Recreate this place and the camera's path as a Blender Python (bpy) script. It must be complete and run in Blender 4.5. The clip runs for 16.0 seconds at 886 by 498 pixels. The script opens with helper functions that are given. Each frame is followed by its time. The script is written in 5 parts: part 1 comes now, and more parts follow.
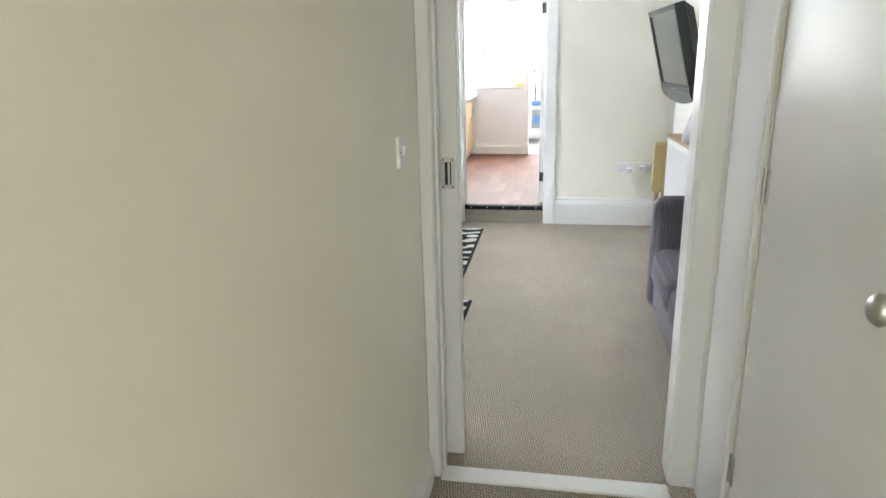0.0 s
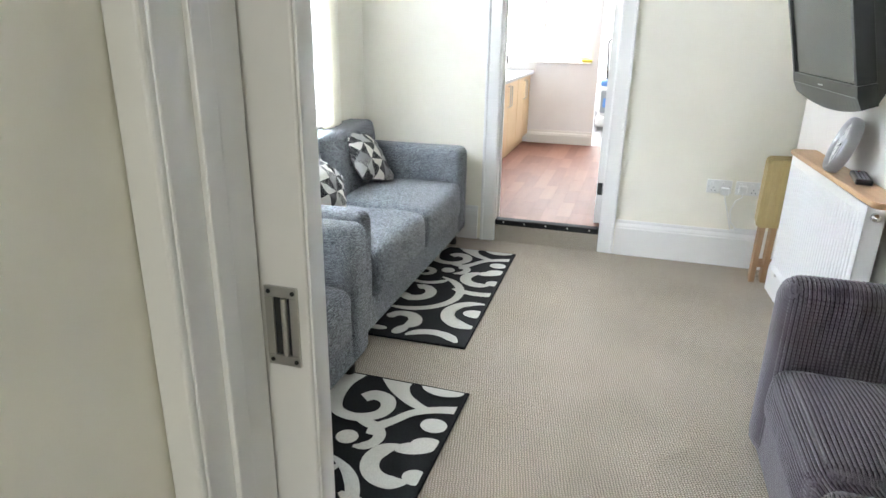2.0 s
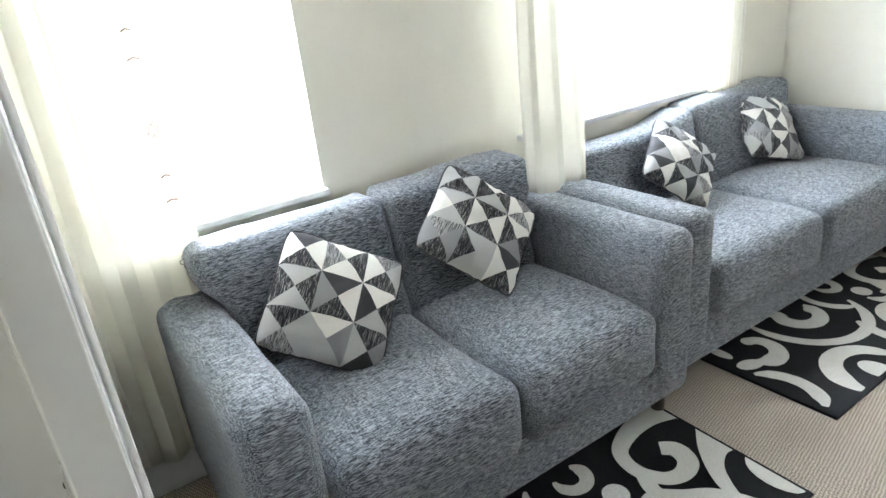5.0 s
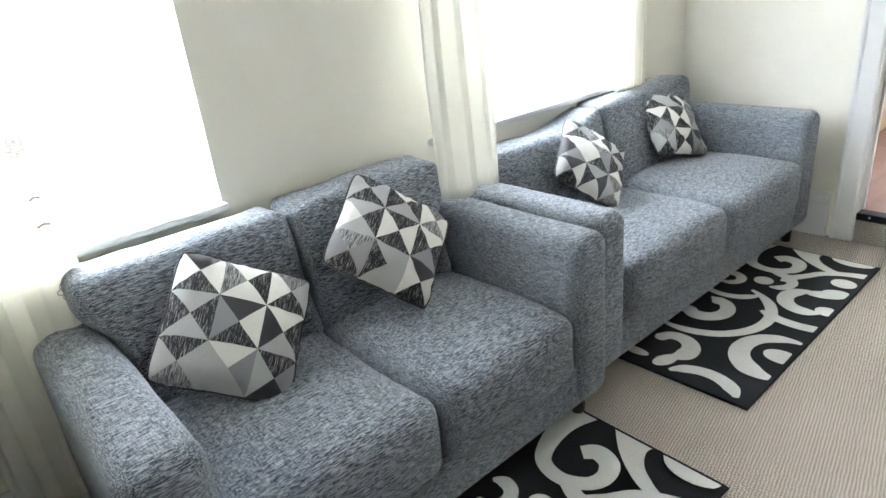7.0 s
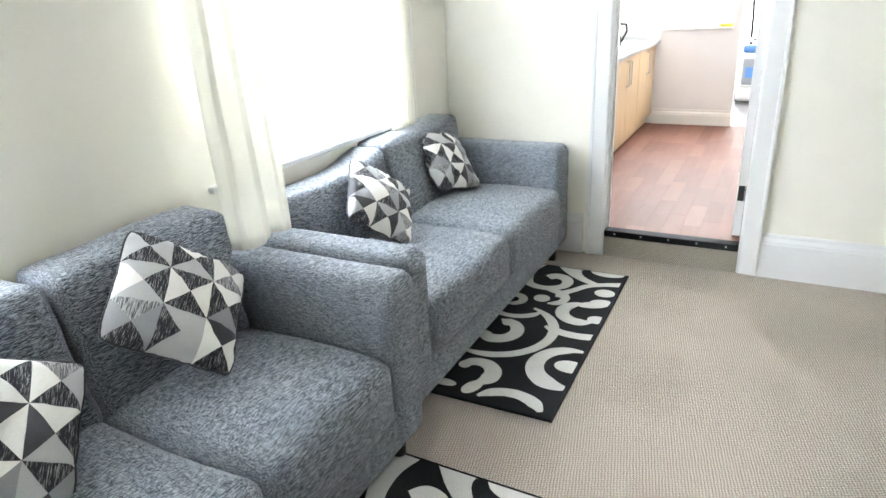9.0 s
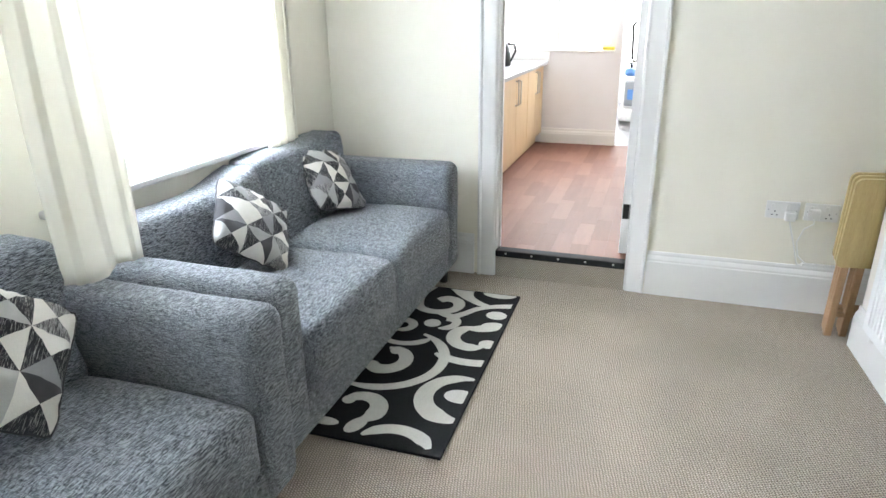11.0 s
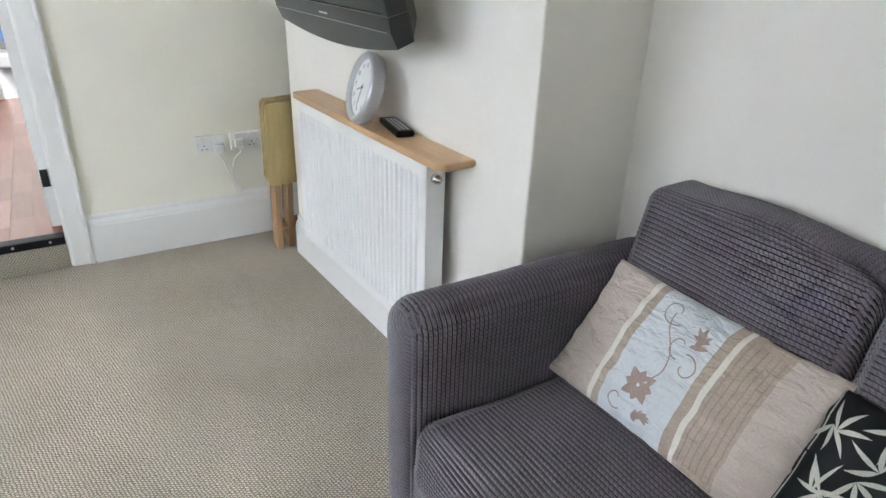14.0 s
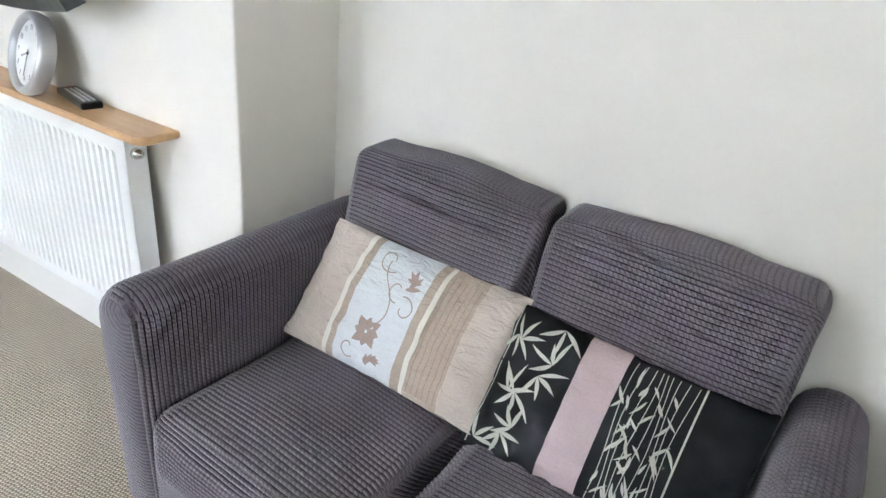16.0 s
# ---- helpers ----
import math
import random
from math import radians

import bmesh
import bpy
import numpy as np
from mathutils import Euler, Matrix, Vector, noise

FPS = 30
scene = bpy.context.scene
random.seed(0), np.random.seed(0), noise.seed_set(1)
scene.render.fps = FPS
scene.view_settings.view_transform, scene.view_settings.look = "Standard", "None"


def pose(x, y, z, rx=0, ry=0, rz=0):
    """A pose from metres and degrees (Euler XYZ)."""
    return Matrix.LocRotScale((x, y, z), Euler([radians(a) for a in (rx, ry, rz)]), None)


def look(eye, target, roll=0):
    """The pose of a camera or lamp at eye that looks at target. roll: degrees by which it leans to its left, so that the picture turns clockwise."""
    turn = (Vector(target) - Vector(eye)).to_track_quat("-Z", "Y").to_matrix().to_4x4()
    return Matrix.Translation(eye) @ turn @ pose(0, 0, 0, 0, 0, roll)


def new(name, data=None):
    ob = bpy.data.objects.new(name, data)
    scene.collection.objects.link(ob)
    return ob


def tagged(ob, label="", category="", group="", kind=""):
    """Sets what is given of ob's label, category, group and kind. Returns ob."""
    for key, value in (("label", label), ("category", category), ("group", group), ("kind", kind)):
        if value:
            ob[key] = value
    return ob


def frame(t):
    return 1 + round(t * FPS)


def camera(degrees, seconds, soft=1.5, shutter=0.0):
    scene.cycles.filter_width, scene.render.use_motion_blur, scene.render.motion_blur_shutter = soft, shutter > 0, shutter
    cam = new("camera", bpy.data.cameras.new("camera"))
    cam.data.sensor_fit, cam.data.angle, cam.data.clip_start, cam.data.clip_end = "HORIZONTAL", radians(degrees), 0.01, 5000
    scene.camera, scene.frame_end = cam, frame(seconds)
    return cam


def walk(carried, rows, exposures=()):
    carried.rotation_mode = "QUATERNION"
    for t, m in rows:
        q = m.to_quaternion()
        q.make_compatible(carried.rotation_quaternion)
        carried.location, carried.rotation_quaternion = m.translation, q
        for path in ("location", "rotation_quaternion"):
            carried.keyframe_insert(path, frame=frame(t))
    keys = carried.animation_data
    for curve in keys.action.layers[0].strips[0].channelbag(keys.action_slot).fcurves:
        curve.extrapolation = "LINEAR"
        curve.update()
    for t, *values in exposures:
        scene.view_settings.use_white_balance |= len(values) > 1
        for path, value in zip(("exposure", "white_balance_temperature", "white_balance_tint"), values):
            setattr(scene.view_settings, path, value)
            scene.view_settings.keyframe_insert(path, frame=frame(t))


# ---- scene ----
cam = camera(70.0, 16.0)
PATH = [
    (0, (0.634, 0.148, 1.456), (0.280, 2.031, 0.883), -1.5),
    (0.5, (0.554, 0.720, 1.453), (0.077, 2.573, 0.871), 1.8),
    (1, (0.510, 1.114, 1.435), (0.072, 2.975, 0.849), -0.9),
    (1.5, (0.592, 1.348, 1.44), (0.209, 3.201, 0.791), 1.1),
    (2, (0.647, 1.612, 1.436), (0.113, 3.421, 0.772), 1.0),
    (2.5, (0.645, 1.845, 1.447), (-0.053, 3.596, 0.779), -1.0),
    (3, (0.685, 1.995, 1.436), (-0.335, 3.566, 0.735), -2.4),
    (3.5, (0.744, 2.068, 1.442), (-0.572, 3.402, 0.74), -4.4),
    (4, (0.756, 2.131, 1.432), (-0.771, 3.213, 0.727), -6.2),
    (6.3, (0.739, 2.36, 1.455), (-0.836, 3.321, 0.683), -6.2),
    (6.5, (0.731, 2.356, 1.447), (-0.807, 3.378, 0.678), -5.6),
    (7, (0.711, 2.353, 1.448), (-0.709, 3.518, 0.658), -5.9),
    (7.5, (0.665, 2.331, 1.457), (-0.608, 3.66, 0.674), -5.6),
    (8, (0.637, 2.323, 1.468), (-0.516, 3.754, 0.678), -3.6),
    (8.5, (0.605, 2.336, 1.458), (-0.4, 3.877, 0.674), -3.7),
    (9, (0.579, 2.345, 1.453), (-0.299, 3.984, 0.717), -2.9),
    (11.5, (0.584, 2.603, 1.416), (0.206, 4.448, 0.742), 0.5),
    (12, (0.584, 2.661, 1.441), (0.637, 4.555, 0.801), -1.2),
    (12.5, (0.579, 2.643, 1.439), (0.882, 4.501, 0.763), -0.2),
    (13, (0.597, 2.643, 1.436), (1.115, 4.431, 0.705), 0.5),
    (13.5, (0.608, 2.636, 1.43), (1.364, 4.307, 0.633), 1.3),
    (14, (0.61, 2.63, 1.432), (1.554, 4.168, 0.569), 1.9),
    (14.5, (0.613, 2.616, 1.44), (1.721, 4.036, 0.569), 2.6),
    (15, (0.614, 2.599, 1.451), (1.891, 3.854, 0.56), 3.6),
    (15.5, (0.61, 2.584, 1.461), (2.037, 3.648, 0.549), 4.8),
    (16, (0.602, 2.571, 1.469), (2.11, 3.508, 0.547), 6.8),
]
walk(cam, [(t, look(eye, target, roll)) for t, eye, target, roll in PATH],
     [(0, 0.62), (0.5, 0.56), (1.5, 0.6), (2, 0.66), (3, 0.66), (3.5, 0.78), (4, 0.86), (6.5, 0.56), (7, 0.64), (9, 0.86), (11.5, 0.48), (12.5, 0.24), (14, 0.33), (15, 0.42), (16, 0.78)])

# ---- world, lights ----
def area_lamp(name, m, sx, sy, watts, colour, spread=180):
    d = bpy.data.lights.new(name, "AREA")
    d.shape, d.size, d.size_y, d.energy, d.color = "RECTANGLE", sx, sy, watts, colour
    d.spread = radians(spread)
    ob = new(name, d)
    ob.matrix_world = m
    return ob


world = bpy.data.worlds.new("sky")
scene.world = world
world.use_nodes = True
wn = world.node_tree.nodes
sky = wn.new("ShaderNodeTexSky")
sky.sky_type, sky.sun_disc = "NISHITA", False
sky.sun_elevation, sky.sun_rotation = radians(50), radians(250)
world.node_tree.links.new(sky.outputs[0], wn["Background"].inputs[0])
wn["Background"].inputs[1].default_value = 0.12
sun_data = bpy.data.lights.new("sun", "SUN")
sun_data.energy, sun_data.angle, sun_data.color = 1.0, radians(12), (1.0, 0.96, 0.9)
sun = new("sun", sun_data)
sun.matrix_world = pose(-6, 2, 9, 0, -40, -20)

# daylight in the window openings
area_lamp("window_light_a", look((-1.52, 2.715, 1.57), (0, 2.715, 1.57)), 0.66, 1.45, 178, (0.815, 0.905, 1.03), 135)
area_lamp("window_light_b", look((-1.52, 4.57, 1.57), (0, 4.57, 1.57)), 1.12, 1.45, 310, (0.815, 0.905, 1.03), 135)
area_lamp("window_light_kitchen", look((-0.42, 9.35, 1.64), (-0.42, 0, 1.64)), 1.2, 1.1, 62, (0.93, 0.97, 1.0))
area_lamp("window_light_passage", look((0.5, 12.6, 1.5), (0.5, 0, 1.5)), 1.7, 1.6, 80, (0.93, 0.97, 1.0))
# fill lamp added behind the camera to brighten the hall; its source is unseen
area_lamp("window_light_hall", look((0.66, -1.56, 1.5), (0.66, 3, 1.5)), 0.7, 1.3, 15.5, (0.95, 0.98, 0.95))


# ---- materials ----
def material(name, colour, rough=0.6, metal=0.0, spec=0.5):
    m = bpy.data.materials.new(name)
    m.use_nodes = True
    b = m.node_tree.nodes["Principled BSDF"]
    b.inputs["Base Color"].default_value = (*colour, 1)
    b.inputs["Roughness"].default_value = rough
    b.inputs["Metallic"].default_value = metal
    b.inputs["Specular IOR Level"].default_value = spec
    return m


def nd(m, kind, **values):
    n = m.node_tree.nodes.new(kind)
    for k, v in values.items():
        n.inputs[k.replace("_", " ")].default_value = v
    return n


def link(m, a, b):
    m.node_tree.links.new(a, b)


def coords(m, scale=(1, 1, 1), rot=(0, 0, 0)):
    c = m.node_tree.nodes.new("ShaderNodeTexCoord")
    mp = m.node_tree.nodes.new("ShaderNodeMapping")
    mp.inputs["Scale"].default_value = scale
    mp.inputs["Rotation"].default_value = [radians(a) for a in rot]
    link(m, c.outputs["Object"], mp.inputs[0])
    return mp.outputs[0]


def ramp(m, fac, *stops):
    r = m.node_tree.nodes.new("ShaderNodeValToRGB")
    while len(r.color_ramp.elements) < len(stops):
        r.color_ramp.elements.new(0.5)
    for e, (p, c) in zip(r.color_ramp.elements, stops):
        e.position, e.color = p, (*c, 1)
    link(m, fac, r.inputs[0])
    return r.outputs[0]


def mixed(m, fac, a, b, mode="MIX"):
    n = m.node_tree.nodes.new("ShaderNodeMix")
    n.data_type, n.blend_type = "RGBA", mode
    for sock, v in ((n.inputs[0], fac), (n.inputs[6], a), (n.inputs[7], b)):
        if isinstance(v, (int, float)):
            sock.default_value = v
        elif isinstance(v, tuple):
            sock.default_value = (*v, 1)
        else:
            link(m, v, sock)
    return n.outputs[2]


def math_node(m, op, a, b=0.0, c=0.0):
    n = m.node_tree.nodes.new("ShaderNodeMath")
    n.operation = op
    for s, v in zip(n.inputs, (a, b, c)):
        if isinstance(v, (int, float)):
            s.default_value = v
        else:
            link(m, v, s)
    return n.outputs[0]


def noise_out(m, vec, scale, detail=3.0, rough=0.55):
    n = nd(m, "ShaderNodeTexNoise", Scale=scale, Detail=detail, Roughness=rough)
    link(m, vec, n.inputs["Vector"])
    return n.outputs[0]


def set_colour(m, out):
    link(m, out, m.node_tree.nodes["Principled BSDF"].inputs["Base Color"])


def set_bump(m, height, strength=0.3, distance=0.002):
    b = nd(m, "ShaderNodeBump", Strength=strength, Distance=distance)
    link(m, height, b.inputs["Height"])
    link(m, b.outputs[0], m.node_tree.nodes["Principled BSDF"].inputs["Normal"])


def shade(c, k):
    return tuple(min(1.0, v * k) for v in c)


def painted(name, colour, rough=0.6, spread=0.05, bump=0.12, scale=140.0):
    """Wall or wood paint: broad faint patches, fine roller grain."""
    m = material(name, colour, rough)
    v = coords(m)
    set_colour(m, ramp(m, noise_out(m, v, 1.7, 5), (0.25, shade(colour, 1 - spread)), (0.75, shade(colour, 1 + spread))))
    set_bump(m, noise_out(m, v, scale, 4, 0.6), bump, 0.002)
    return m


CREAM = painted("cream_wall_paint", (0.856, 0.82, 0.710), 0.7)
PALE = painted("pale_wall_paint", (0.86, 0.82, 0.758), 0.7)
KITCHEN_PAINT = painted("kitchen_wall_paint", (0.82, 0.81, 0.82), 0.65)
WHITE_GLOSS = painted("white_gloss_paint", (0.80, 0.79, 0.765), 0.28, 0.03, 0.10, 35.0)
DOOR_WHITE = painted("white_door_paint", (0.78, 0.765, 0.745), 0.22, 0.03, 0.06, 25.0)
RADIATOR_WHITE = painted("radiator_enamel", (0.87, 0.87, 0.86), 0.3, 0.02, 0.03, 30.0)
CEILING_WHITE = painted("ceiling_paint", (0.82, 0.81, 0.78), 0.8)
PLASTIC_WHITE = material("white_plastic", (0.80, 0.79, 0.76), 0.35)
BLACK_PLASTIC = painted("black_plastic", (0.014, 0.015, 0.015), 0.3, 0.1, 0.05, 300.0)
SOFT_BLACK = material("black_rubber", (0.018, 0.018, 0.018), 0.75, 0, 0.2)
SCREEN = material("tv_screen", (0.035, 0.04, 0.038), 0.2, 0.0, 0.6)
CHROME = material("chrome", (0.75, 0.74, 0.72), 0.16, 1.0)
STEEL = material("brushed_steel", (0.55, 0.54, 0.52), 0.32, 1.0)
# stands in for the shade in door gaps; also colours the kitchen subfloor
DARK_GAP = material("gap_shade_and_subfloor_brown", (0.09, 0.06, 0.04), 0.8)
DARK_WOOD = material("dark_wood_foot", (0.03, 0.02, 0.015), 0.45)
BLUE_PLASTIC = material("blue_plastic", (0.12, 0.28, 0.62), 0.35)
GREY_PLASTIC = material("grey_plastic", (0.30, 0.31, 0.32), 0.4)
YELLOW_SPONGE = painted("yellow_sponge", (0.80, 0.66, 0.10), 0.9, 0.1, 0.6, 400.0)
SILVER_PLASTIC = material("silver_plastic", (0.52, 0.52, 0.54), 0.3, 0.55)
CLOCK_FACE = painted("clock_face", (0.80, 0.80, 0.80), 0.35, 0.02, 0.02, 50.0)


def wood(name, dark, light, stretch, rough=0.45, scale=1.0):
    """Straight-grained wood, the grain along the axis with the smallest stretch."""
    m = material(name, light, rough)
    v = coords(m, tuple(s * scale for s in stretch))
    g = noise_out(m, v, 3.0, 6, 0.6)
    col = ramp(m, g, (0.3, dark), (0.7, light))
    fine = noise_out(m, coords(m, tuple(s * scale * 6 for s in stretch)), 5.0, 2)
    set_colour(m, mixed(m, 0.35, col, ramp(m, fine, (0.35, dark), (0.65, light))))
    set_bump(m, g, 0.08, 0.001)
    return m


SHELF_WOOD = wood("beech_laminate_shelf", (0.40, 0.23, 0.11), (0.53, 0.33, 0.18), (14, 1.2, 14), 0.4)
TABLE_WOOD = wood("pine_folding_table", (0.36, 0.26, 0.10), (0.50, 0.385, 0.175), (12, 12, 1.2), 0.5)
LEG_WOOD = wood("brown_table_leg", (0.27, 0.15, 0.075), (0.40, 0.24, 0.13), (12, 12, 1.2), 0.5)
CABINET_WOOD = wood("beech_cabinet", (0.55, 0.38, 0.20), (0.66, 0.50, 0.30), (9, 9, 1.0), 0.4)
LAMINATE = wood("red_laminate", (0.15, 0.06, 0.036), (0.27, 0.125, 0.08), (9, 1.0, 9), 0.55)
LAMINATE.node_tree.nodes["Principled BSDF"].inputs["Specular IOR Level"].default_value = 0.15
lam_info = LAMINATE.node_tree.nodes.new("ShaderNodeObjectInfo")
lam_b = LAMINATE.node_tree.nodes["Principled BSDF"]
lam_src = lam_b.inputs["Base Color"].links[0].from_socket
set_colour(LAMINATE, mixed(LAMINATE, 0.7, lam_src, ramp(LAMINATE, lam_info.outputs["Random"], (0.0, (0.135, 0.058, 0.038)), (0.5, (0.175, 0.08, 0.056)), (1.0, (0.22, 0.11, 0.08)))))

WORKTOP = painted("grey_worktop", (0.30, 0.31, 0.33), 0.3, 0.15, 0.03, 200.0)
LINO = painted("grey_lino", (0.16, 0.15, 0.15), 0.4, 0.15)


def carpet_material(name="beige_loop_carpet", turn=(0, 0, 27)):
    m = material(name, (0.36, 0.29, 0.21), 0.95, 0, 0.1)
    v = coords(m, (1, 1, 1), turn)
    sep = m.node_tree.nodes.new("ShaderNodeSeparateXYZ")
    wob = nd(m, "ShaderNodeTexNoise", Scale=40.0, Detail=2.0)
    link(m, v, wob.inputs["Vector"])
    vv = m.node_tree.nodes.new("ShaderNodeVectorMath")
    vv.operation = "MULTIPLY_ADD"
    vv.inputs[1].default_value = (0.012, 0.010, 0.0)
    link(m, wob.outputs["Color"], vv.inputs[0])
    link(m, v, vv.inputs[2])
    link(m, vv.outputs[0], sep.inputs[0])
    # rows of loops, each row shifted by half a loop
    px, py = 0.0125, 0.0078
    row = math_node(m, "FLOOR", math_node(m, "DIVIDE", sep.outputs[1], py))
    half = math_node(m, "MULTIPLY", math_node(m, "MODULO", row, 2.0), 0.5)
    fx = math_node(m, "FRACT", math_node(m, "ADD", math_node(m, "DIVIDE", sep.outputs[0], px), half))
    fy = math_node(m, "FRACT", math_node(m, "DIVIDE", sep.outputs[1], py))
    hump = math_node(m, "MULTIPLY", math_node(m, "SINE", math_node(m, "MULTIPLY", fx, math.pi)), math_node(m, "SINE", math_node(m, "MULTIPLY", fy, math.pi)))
    # colour follows loop height, painting shade into the dips between loops
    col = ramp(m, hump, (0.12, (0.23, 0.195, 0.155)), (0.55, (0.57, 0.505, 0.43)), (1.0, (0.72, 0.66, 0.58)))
    spots = ramp(m, noise_out(m, v, 130.0, 2), (0.3, (0.72, 0.70, 0.68)), (0.7, (1.12, 1.1, 1.08)))
    broad = ramp(m, noise_out(m, v, 1.6, 4), (0.3, (0.9, 0.9, 0.88)), (0.7, (1.06, 1.05, 1.05)))
    set_colour(m, mixed(m, 1.0, mixed(m, 1.0, col, spots, "MULTIPLY"), broad, "MULTIPLY"))
    set_bump(m, hump, 0.8, 0.004)
    return m


CARPET = carpet_material()
CARPET_UPRIGHT = carpet_material("beige_loop_carpet_riser", (-90, 0, 0))


def tweed(name, dark, mid, light):
    """Coarse woven cloth: crossed slubby threads in three tones."""
    m = material(name, mid, 0.95, 0, 0.15)
    a = noise_out(m, coords(m, (42, 560, 560)), 1.0, 2, 0.6)
    b = noise_out(m, coords(m, (560, 42, 560)), 1.0, 2, 0.6)
    c = noise_out(m, coords(m, (22, 22, 22)), 1.0, 4, 0.7)
    f = math_node(m, "ADD", math_node(m, "MULTIPLY", a, 0.62), math_node(m, "ADD", math_node(m, "MULTIPLY", b, 0.32), math_node(m, "MULTIPLY", c, 0.06)))
    set_colour(m, ramp(m, f, (0.425, dark), (0.49, mid), (0.57, light)))
    set_bump(m, f, 0.7, 0.004)
    m.node_tree.nodes["Principled BSDF"].inputs["Sheen Weight"].default_value = 0.25
    return m


TWEED = tweed("grey_tweed", (0.016, 0.020, 0.027), (0.116, 0.129, 0.145), (0.40, 0.425, 0.45))


def corduroy():
    m = material("mauve_grey_jumbo_cord", (0.11, 0.098, 0.11), 0.9, 0, 0.15)
    v = coords(m)
    n = noise_out(m, v, 9.0, 4)
    f = noise_out(m, v, 420.0, 2)
    col = ramp(m, n, (0.3, (0.115, 0.102, 0.116)), (0.7, (0.155, 0.138, 0.155)))
    set_colour(m, mixed(m, 0.5, col, ramp(m, f, (0.3, (0.085, 0.074, 0.086)), (0.7, (0.19, 0.17, 0.187)))))
    # short cross cuts over the ribs
    sep = m.node_tree.nodes.new("ShaderNodeSeparateXYZ")
    link(m, v, sep.inputs[0])
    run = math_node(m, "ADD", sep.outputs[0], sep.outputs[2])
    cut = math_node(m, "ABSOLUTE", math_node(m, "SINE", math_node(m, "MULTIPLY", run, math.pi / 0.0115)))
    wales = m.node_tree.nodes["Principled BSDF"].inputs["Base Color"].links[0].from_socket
    # the cuts are darkened in colour too, as painted shade where the bump sinks
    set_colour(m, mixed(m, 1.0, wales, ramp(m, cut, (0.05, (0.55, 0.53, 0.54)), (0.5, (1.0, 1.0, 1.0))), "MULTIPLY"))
    set_bump(m, math_node(m, "ADD", math_node(m, "POWER", cut, 0.5), math_node(m, "MULTIPLY", f, 0.6)), 0.55, 0.0035)
    m.node_tree.nodes["Principled BSDF"].inputs["Sheen Weight"].default_value = 0.3
    m.node_tree.nodes["Principled BSDF"].inputs["Sheen Roughness"].default_value = 0.4
    return m


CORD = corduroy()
# darker cord tone that paints the shade in the rib grooves
CORD_GROOVE_SHADE = material("cord_groove_shade", (0.052, 0.043, 0.049), 0.95, 0, 0.1)


def cloth(name, colour, rough=0.85, spread=0.08, thread=500.0, sheen=0.2, wrinkle=0.0):
    m = material(name, colour, rough, 0, 0.5 if wrinkle else 0.2)
    v = coords(m)
    set_colour(m, ramp(m, noise_out(m, v, thread, 2), (0.3, shade(colour, 1 - spread * 1.5)), (0.7, shade(colour, 1 + spread))))
    fine = noise_out(m, v, thread, 2)
    if wrinkle:
        # soft creases running across the cushion
        crease = nd(m, "ShaderNodeTexNoise", Scale=1.0, Detail=3.0, Distortion=1.2)
        link(m, coords(m, (16, 34, 16), (0, 0, 20)), crease.inputs["Vector"])
        set_bump(m, math_node(m, "ADD", math_node(m, "MULTIPLY", fine, 0.04), crease.outputs[0]), wrinkle, 0.022)
    else:
        set_bump(m, fine, 0.3, 0.001)
    m.node_tree.nodes["Principled BSDF"].inputs["Sheen Weight"].default_value = sheen
    return m


def hatched(name, dark, light, bias):
    """Printed cloth with scratchy parallel strokes."""
    m = material(name, dark, 0.85, 0, 0.2)
    a = noise_out(m, coords(m, (640, 34, 60), (0, 0, 24)), 1.0, 2, 0.6)
    set_colour(m, ramp(m, a, (bias, dark), (bias + 0.06, light)))
    return m


PRINT_WHITE = cloth("print_white", (0.74, 0.715, 0.65))
PRINT_PALE = cloth("print_pale_grey", (0.43, 0.42, 0.40))
PRINT_GREY = cloth("print_mid_grey", (0.27, 0.27, 0.265))
PRINT_DARK = cloth("print_charcoal", (0.055, 0.052, 0.056))
PRINT_HATCH = hatched("print_hatched", (0.035, 0.034, 0.038), (0.36, 0.35, 0.33), 0.56)
PRINT_HATCH_GREY = hatched("print_hatched_grey", (0.09, 0.088, 0.09), (0.42, 0.41, 0.39), 0.47)
SATIN_BEIGE = cloth("beige_satin", (0.53, 0.445, 0.39), 0.33, 0.05, 200.0, 0.15, 0.7)
SATIN_TAN = cloth("tan_satin", (0.42, 0.33, 0.26), 0.33, 0.08, 200.0, 0.15, 0.6)
SATIN_WHITE = cloth("white_satin", (0.66, 0.68, 0.71), 0.36, 0.04, 200.0, 0.15, 0.6)
SATIN_IVORY = cloth("ivory_ribbon", (0.72, 0.68, 0.62), 0.32, 0.04, 200.0, 0.3)
EMBROIDERY = cloth("brown_embroidery", (0.36, 0.265, 0.225), 0.5, 0.15, 300.0)
BLACK_SATIN = cloth("black_satin", (0.007, 0.007, 0.009), 0.6, 0.2, 300.0, 0.02)
PINK_SATIN = cloth("dusky_pink_satin", (0.45, 0.34, 0.345), 0.4, 0.05, 250.0, 0.15, 0.35)
SILVER_THREAD = cloth("silver_embroidery", (0.50, 0.49, 0.43), 0.45, 0.12, 350.0)
RUG_BLACK = cloth("black_pile", (0.010, 0.010, 0.012), 0.95, 0.4, 260.0, 0.05)
RUG_WHITE = cloth("ivory_pile", (0.60, 0.59, 0.54), 0.95, 0.12, 260.0, 0.2)


